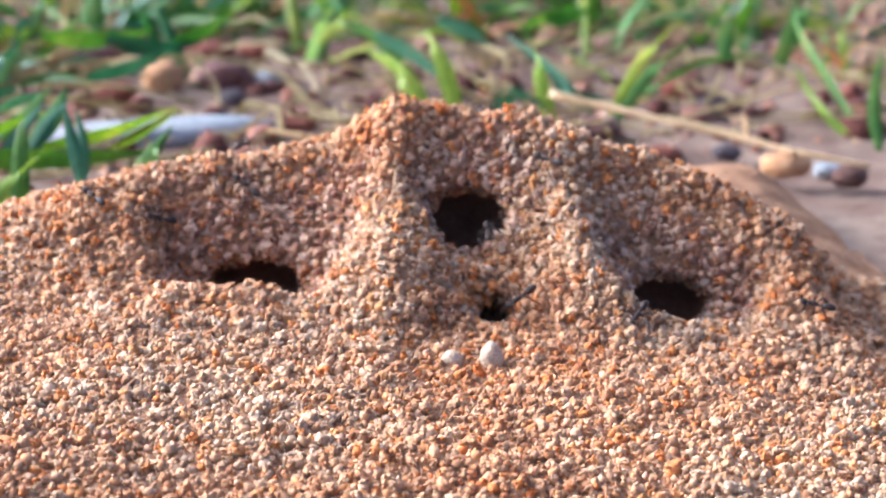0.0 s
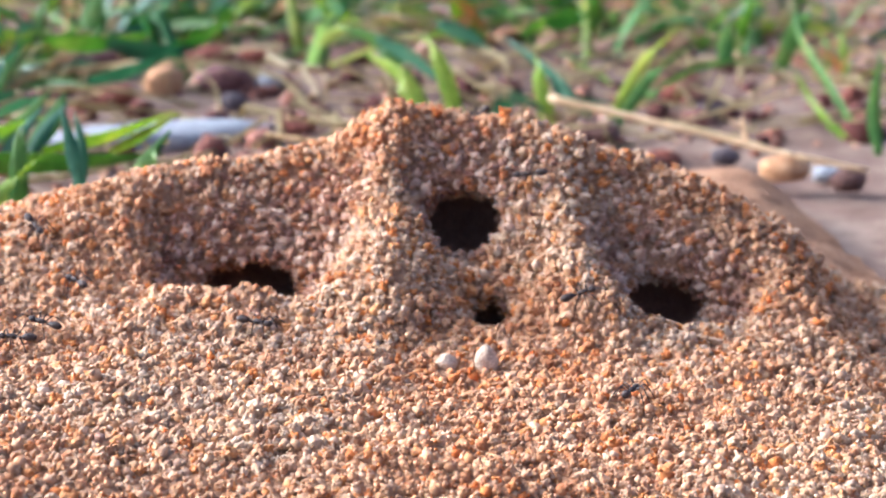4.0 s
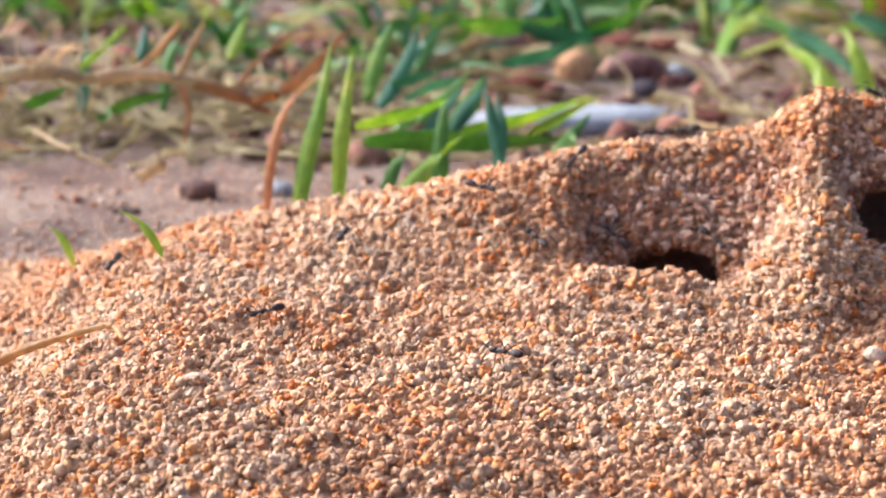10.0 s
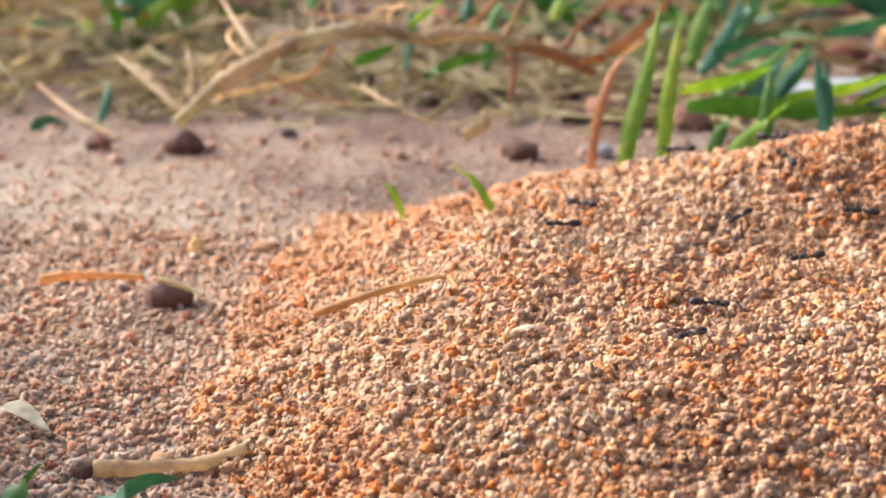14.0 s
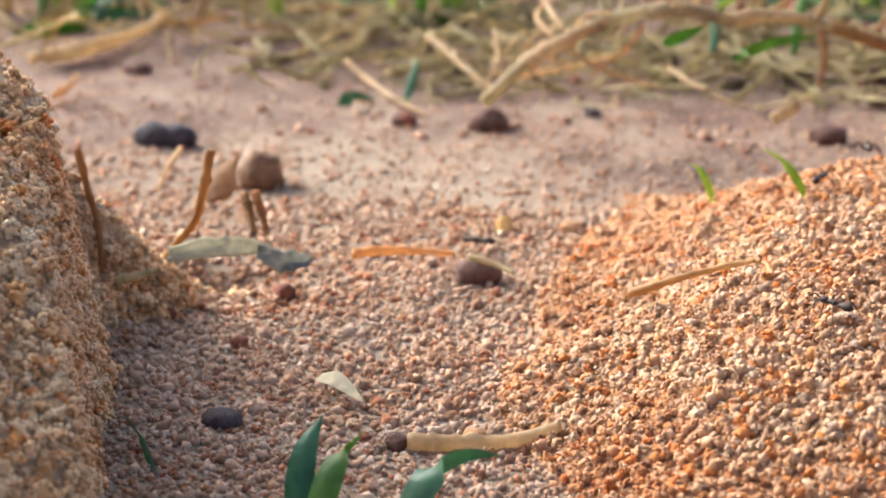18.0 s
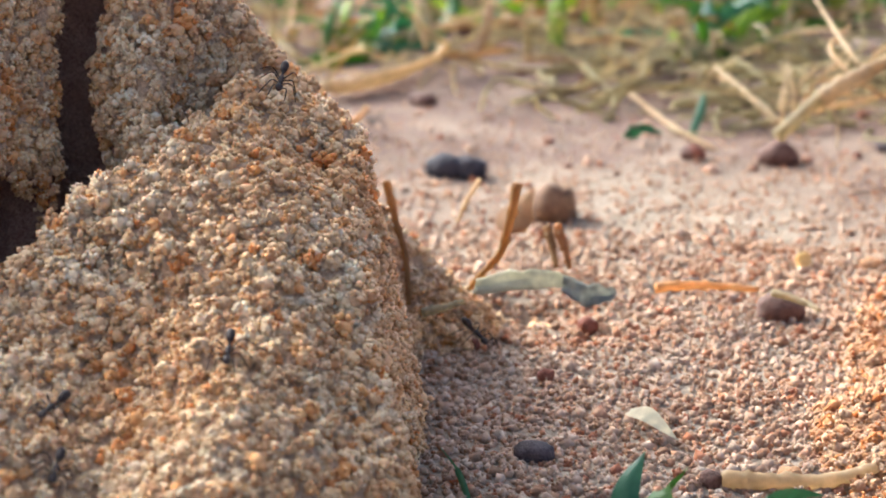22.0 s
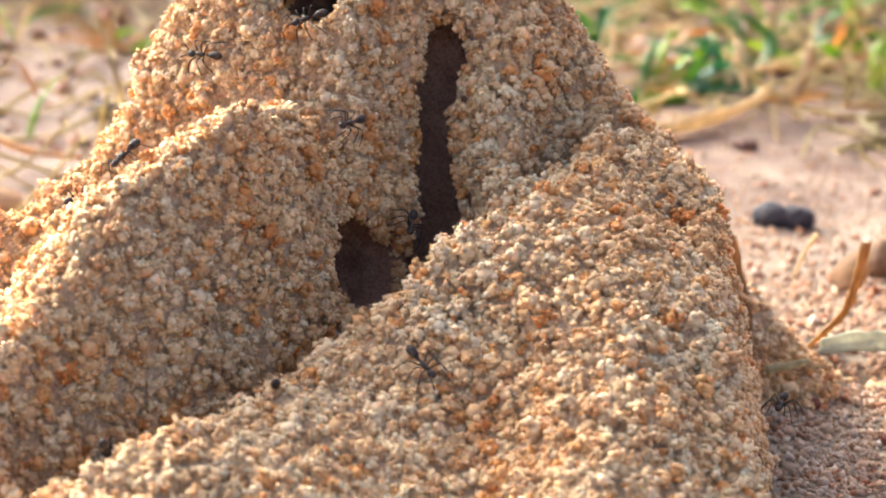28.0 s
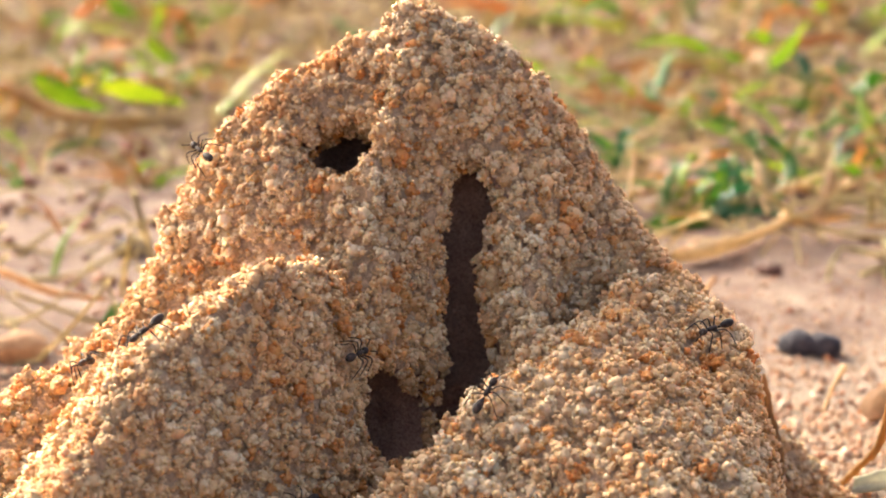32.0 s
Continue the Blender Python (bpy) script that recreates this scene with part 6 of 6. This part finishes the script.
    ant([(0.0, 52.8, 212.4), (1.0, 55.5, 202.0), (2.0, 54.7, 211.9), (3.0, 55.2, 211.6), (3.5, 50.2, 197.6), (6.0, 50.2, 197.6), (6.5, 40.0, 187.8), (7.0, 29.8, 177.9), (7.5, 19.5, 168.1), (8.0, 9.3, 158.3), (9.0, 3.4, 166.0), (9.28, 15.1, 173.9), (9.55, 26.8, 181.8), (9.82, 38.5, 189.7), (10.1, 50.2, 197.6), (10.55, 47.8, 180.8), (11.0, 45.4, 163.9), (12.0, 42.5, 159.6), (12.45, 57.0, 172.2), (12.9, 71.6, 184.8), (32.0, 71.6, 184.8)])
    ant([(0.0, 82.9, 178.6), (1.0, 77.6, 171.3), (1.5, 71.6, 184.8), (2.2, 71.6, 184.8), (3.0, 76.8, 207.0), (6.0, 76.7, 207.0), (7.0, 68.5, 196.9), (8.0, 76.7, 207.0), (9.0, 76.8, 207.0), (10.0, 73.5, 206.9), (10.4, 71.6, 195.2), (32.0, 71.6, 195.2)])
    ant([(0.0, 74.8, 184.3), (1.0, 57.5, 185.2), (2.0, 72.5, 189.1), (3.0, 79.3, 182.8), (6.0, 76.6, 179.0), (7.0, 76.4, 185.2), (7.3, 71.6, 184.8), (8.3, 71.6, 184.8), (9.0, 51.3, 188.6), (10.0, 46.2, 204.0), (11.0, 44.8, 205.4), (12.0, 30.8, 192.0), (13.0, 30.9, 187.4), (14.0, 29.9, 187.8), (15.0, 24.3, 193.4), (15.9, 50.2, 197.6), (32.0, 50.2, 197.6)])
    ant([(0.0, 74.3, 193.1), (1.0, 73.5, 191.5), (2.0, 71.2, 191.4), (3.0, 73.6, 191.8), (6.0, 95.6, 188.1), (7.0, 93.1, 191.6), (7.3, 91.1, 183.8), (32.0, 91.1, 183.8)])
    ant([(0.0, 101.6, 178.4), (0.4, 91.1, 183.8), (1.6, 91.1, 183.8), (2.0, 96.0, 188.8), (2.3, 91.1, 183.8), (6.6, 91.1, 183.8), (7.0, 91.6, 190.5), (7.3, 91.1, 183.8), (32.0, 91.1, 183.8)])
    ant([(0.0, 50.2, 197.6), (0.6, 50.2, 197.6), (1.0, 40.1, 199.6), (1.4, 50.2, 197.6), (2.0, 35.9, 178.9), (3.0, 34.1, 196.2), (6.0, 32.5, 196.7), (7.0, 28.8, 214.9), (8.0, 17.9, 208.5), (9.0, 7.1, 220.2), (10.0, -3.2, 205.3), (11.0, -0.1, 204.3), (12.0, 2.3, 205.1), (13.0, -11.9, 200.5), (13.3, 3.6, 199.8), (13.6, 19.1, 199.1), (13.9, 34.7, 198.3), (14.2, 50.2, 197.6), (32.0, 50.2, 197.6)])
    ant([(0.0, 50.2, 197.6), (0.5, 50.2, 197.6), (1.0, 35.8, 196.5), (2.0, 27.6, 186.8), (3.0, 27.0, 183.0), (6.0, 24.1, 188.4), (7.0, 14.5, 189.1), (8.0, 18.1, 198.9), (9.0, 23.1, 196.7), (10.0, 18.9, 203.6), (11.0, 26.0, 205.2), (12.0, 21.7, 202.1), (12.45, 36.0, 199.8), (12.9, 50.2, 197.6), (13.1, 50.2, 197.6), (14.0, 24.9, 198.7), (15.0, 23.2, 202.8), (18.0, 7.9, 221.0), (18.3, 22.0, 213.2), (18.6, 36.1, 205.4), (18.9, 50.2, 197.6), (32.0, 50.2, 197.6)])
    ant([(0.0, 50.2, 197.6), (0.4, 50.2, 197.6), (1.0, 37.6, 188.4), (2.0, 34.6, 187.9), (3.0, 32.5, 185.1), (6.0, 26.2, 193.1), (7.0, 29.6, 189.4), (8.0, 22.3, 203.2), (9.0, 18.5, 189.9), (10.0, 10.4, 183.1), (11.0, 3.6, 183.2), (12.0, 1.9, 184.3), (13.0, 15.7, 177.6), (14.0, 19.3, 175.6), (15.0, 18.3, 186.6), (15.6, 34.2, 192.1), (16.2, 50.2, 197.6), (32.0, 50.2, 197.6)])
    ant([(0.0, 50.2, 197.6), (0.6, 50.2, 197.6), (1.0, 48.9, 190.3), (2.0, 40.9, 177.5), (3.0, 53.9, 189.2), (4.5, 42.6, 178.4), (6.0, 31.3, 167.6), (6.5, 40.8, 182.6), (7.0, 50.2, 197.6), (7.3, 50.2, 197.6), (8.0, 49.7, 178.6), (9.0, 51.9, 180.7), (9.6, 50.2, 197.6), (10.07, 35.2, 201.2), (10.53, 20.1, 204.9), (11.0, 5.1, 208.5), (12.0, -3.5, 203.9), (13.0, -3.7, 205.9), (14.0, 9.7, 202.5), (14.45, 29.9, 200.1), (14.9, 50.2, 197.6), (32.0, 50.2, 197.6)])
    ant([(0.0, 91.1, 183.8), (1.0, 82.3, 161.0), (2.0, 82.0, 164.3), (2.8, 91.1, 183.8), (6.3, 91.1, 183.8), (7.0, 74.3, 192.4), (8.0, 72.7, 189.1), (9.0, 73.3, 190.4), (9.3, 71.6, 195.2), (32.0, 71.6, 195.2)])
    ant([(0.0, 91.1, 183.8), (0.5, 85.7, 168.6), (1.0, 80.2, 153.4), (2.0, 73.9, 160.3), (3.0, 71.7, 159.2), (6.0, 91.2, 169.9), (7.0, 89.4, 167.8), (7.6, 91.1, 183.8), (32.0, 91.1, 183.8)])
    ant([(0.0, 91.1, 183.8), (0.5, 105.1, 194.9), (1.0, 119.1, 205.9), (1.45, 105.1, 194.9), (1.9, 91.1, 183.8), (32.0, 91.1, 183.8)])
    ant([(0.0, 50.2, 197.6), (0.5, 51.4, 213.4), (1.0, 52.7, 229.2), (1.5, 53.9, 244.9), (2.0, 55.1, 260.7), (2.5, 56.4, 276.5), (3.0, 57.6, 292.3), (3.47, 56.4, 276.5), (3.93, 55.1, 260.7), (4.4, 53.9, 245.0), (4.87, 52.7, 229.2), (5.33, 51.4, 213.4), (5.8, 50.2, 197.6), (7.5, 50.2, 197.6), (8.0, 56.4, 210.6), (9.0, 55.2, 208.2), (10.0, 55.0, 212.0), (10.5, 50.2, 197.6), (13.5, 50.2, 197.6), (14.0, 36.4, 199.0), (14.5, 50.2, 197.6), (32.0, 50.2, 197.6)])
    ant([(0.0, 50.2, 197.6), (7.3, 50.2, 197.6), (7.84, 39.5, 208.7), (8.38, 28.9, 219.8), (8.92, 18.2, 230.8), (9.46, 7.6, 241.9), (10.0, -3.1, 253.0), (11.0, -10.3, 243.0), (12.0, -15.7, 226.9), (13.0, -9.7, 242.3), (13.3, 2.3, 233.4), (13.6, 14.3, 224.4), (13.9, 26.2, 215.5), (14.2, 38.2, 206.5), (14.5, 50.2, 197.6), (32.0, 50.2, 197.6)])
    ant([(0.0, -91.0, 156.2), (17.2, -91.0, 156.2), (18.1, -77.2, 151.7), (19.0, -63.4, 147.3), (20.0, -67.6, 142.4), (21.0, -66.3, 137.1), (23.0, -65.8, 139.1), (24.0, -78.4, 147.7), (25.0, -91.0, 156.2), (32.0, -91.0, 156.2)])
    ant([(0.0, -87.9, 163.5), (17.6, -87.9, 163.5), (19.0, -67.0, 169.4), (29.0, -97.7, 152.7), (32.0, -105.6, 140.6)])
    ant([(0.0, -91.0, 156.2), (16.3, -91.0, 156.2), (17.7, -72.8, 144.8), (19.0, -54.6, 133.4), (23.0, -65.6, 121.9), (24.4, -78.3, 139.0), (25.8, -91.0, 156.2), (32.0, -91.0, 156.2)])
    ant([(0.0, -101.6, 168.4), (14.5, -101.6, 168.4), (15.8, -98.9, 190.4), (17.2, -96.3, 212.4), (18.6, -93.6, 234.4), (20.0, -90.9, 256.4), (25.0, -91.9, 273.8), (26.4, -93.8, 252.9), (27.8, -95.7, 232.0), (29.2, -97.7, 211.1), (30.6, -99.6, 190.2), (32.0, -101.5, 169.3)])
    ant([(0.0, -87.9, 163.5), (18.0, -87.9, 163.5), (19.0, -78.2, 176.0), (20.0, -68.5, 188.6), (25.0, -56.1, 175.7), (32.0, -67.3, 168.4)])
    ant([(0.0, -91.0, 156.2), (19.3, -91.0, 156.2), (20.2, -82.3, 146.2), (21.0, -73.6, 136.2), (23.0, -81.8, 125.6), (24.0, -83.2, 119.7), (28.0, -96.4, 120.1), (29.2, -93.7, 138.2), (30.4, -91.0, 156.2), (32.0, -91.0, 156.2)])
    ant([(0.0, -91.0, 156.2), (18.5, -91.0, 156.2), (19.7, -80.5, 139.1), (21.0, -69.9, 121.9), (22.0, -70.1, 122.2), (23.0, -70.0, 122.4), (24.0, -68.9, 122.6), (25.0, -69.0, 122.3), (28.0, -71.0, 126.4), (29.2, -81.0, 141.3), (30.4, -91.0, 156.2), (32.0, -91.0, 156.2)])
    ant([(0.0, -91.0, 156.2), (19.9, -91.0, 156.2), (21.0, -83.7, 141.5), (22.0, -76.4, 126.8), (23.0, -77.4, 122.6), (24.0, -72.2, 122.0), (25.0, -75.7, 124.2), (29.0, -90.9, 134.2), (30.0, -91.0, 134.3), (31.5, -91.0, 156.2), (32.0, -91.0, 156.2)])
    ant([(0.0, -101.6, 168.4), (18.2, -101.6, 168.4), (19.5, -93.2, 186.7), (20.7, -84.9, 205.0), (22.0, -76.5, 223.2), (25.0, -63.5, 224.7), (26.5, -71.6, 204.3), (27.9, -79.7, 183.9), (29.4, -87.9, 163.5), (32.0, -87.9, 163.5)])
    ant([(0.0, -87.9, 163.5), (21.4, -87.9, 163.5), (22.0, -90.8, 173.1), (23.0, -92.5, 172.5), (24.0, -92.1, 172.5), (25.0, -91.6, 172.8), (28.0, -99.1, 164.6), (30.0, -111.3, 163.7), (31.0, -110.3, 163.0), (32.0, -112.6, 166.6)])
    ant([(0.0, -101.6, 168.4), (22.5, -101.6, 168.4), (23.0, -93.4, 170.5), (25.0, -83.2, 167.4), (29.0, -93.9, 155.4), (31.0, -96.2, 142.5), (32.0, -95.9, 143.2)])
    ant([(0.0, -91.0, 156.2), (22.3, -91.0, 156.2), (23.0, -80.8, 151.7), (25.0, -84.9, 143.3), (28.0, -81.0, 140.0), (29.0, -81.8, 141.1), (30.0, -81.8, 144.9), (31.0, -82.0, 145.8), (32.0, -81.1, 149.9)])
    ant([(0.0, -87.9, 163.5), (23.6, -87.9, 163.5), (24.0, -93.3, 165.3), (28.0, -108.7, 163.3), (29.0, -107.7, 167.1), (30.0, -106.8, 168.2), (31.0, -105.2, 170.0), (31.5, -101.6, 168.4), (32.0, -101.6, 168.4)])
    ant([(0.0, -91.0, 156.2), (21.2, -91.0, 156.2), (22.6, -72.5, 144.0), (24.0, -54.0, 131.9), (25.5, -72.5, 144.0), (27.0, -91.0, 156.2), (32.0, -91.0, 156.2)])
    ant([(0.0, -101.6, 168.4), (26.7, -101.6, 168.4), (28.0, -118.1, 155.4), (30.0, -116.5, 152.1), (32.0, -111.3, 141.1)])
    ant([(0.0, -91.0, 156.2), (26.8, -91.0, 156.2), (28.0, -105.8, 143.1), (30.0, -95.0, 149.8), (30.5, -91.0, 156.2), (32.0, -91.0, 156.2)])
    ant([(0.0, -101.6, 168.4), (20.8, -101.6, 168.4), (22.2, -114.4, 186.1), (23.5, -127.2, 203.8), (24.9, -139.9, 221.5), (26.3, -152.7, 239.2), (27.6, -165.5, 256.9), (29.0, -178.3, 274.6), (30.0, -169.5, 262.4), (31.0, -160.7, 250.3), (32.0, -151.9, 238.1)])
    ant([(0.0, -101.6, 168.4), (23.7, -101.6, 168.4), (25.0, -117.5, 182.6), (26.3, -133.4, 196.8), (27.7, -149.3, 211.0), (29.0, -165.3, 225.2), (32.0, -166.4, 216.6)])
    ant([(0.0, -91.0, 156.2), (27.8, -91.0, 156.2), (28.9, -106.6, 147.9), (30.0, -122.1, 139.7), (31.0, -108.9, 146.7), (32.0, -95.6, 153.7)])
    ant([(0.0, -101.6, 168.4), (24.3, -101.6, 168.4), (25.6, -115.1, 185.1), (27.0, -128.6, 201.8), (28.3, -142.1, 218.5), (29.7, -155.6, 235.2), (31.0, -169.0, 251.8), (32.0, -159.6, 240.2)])


motions()
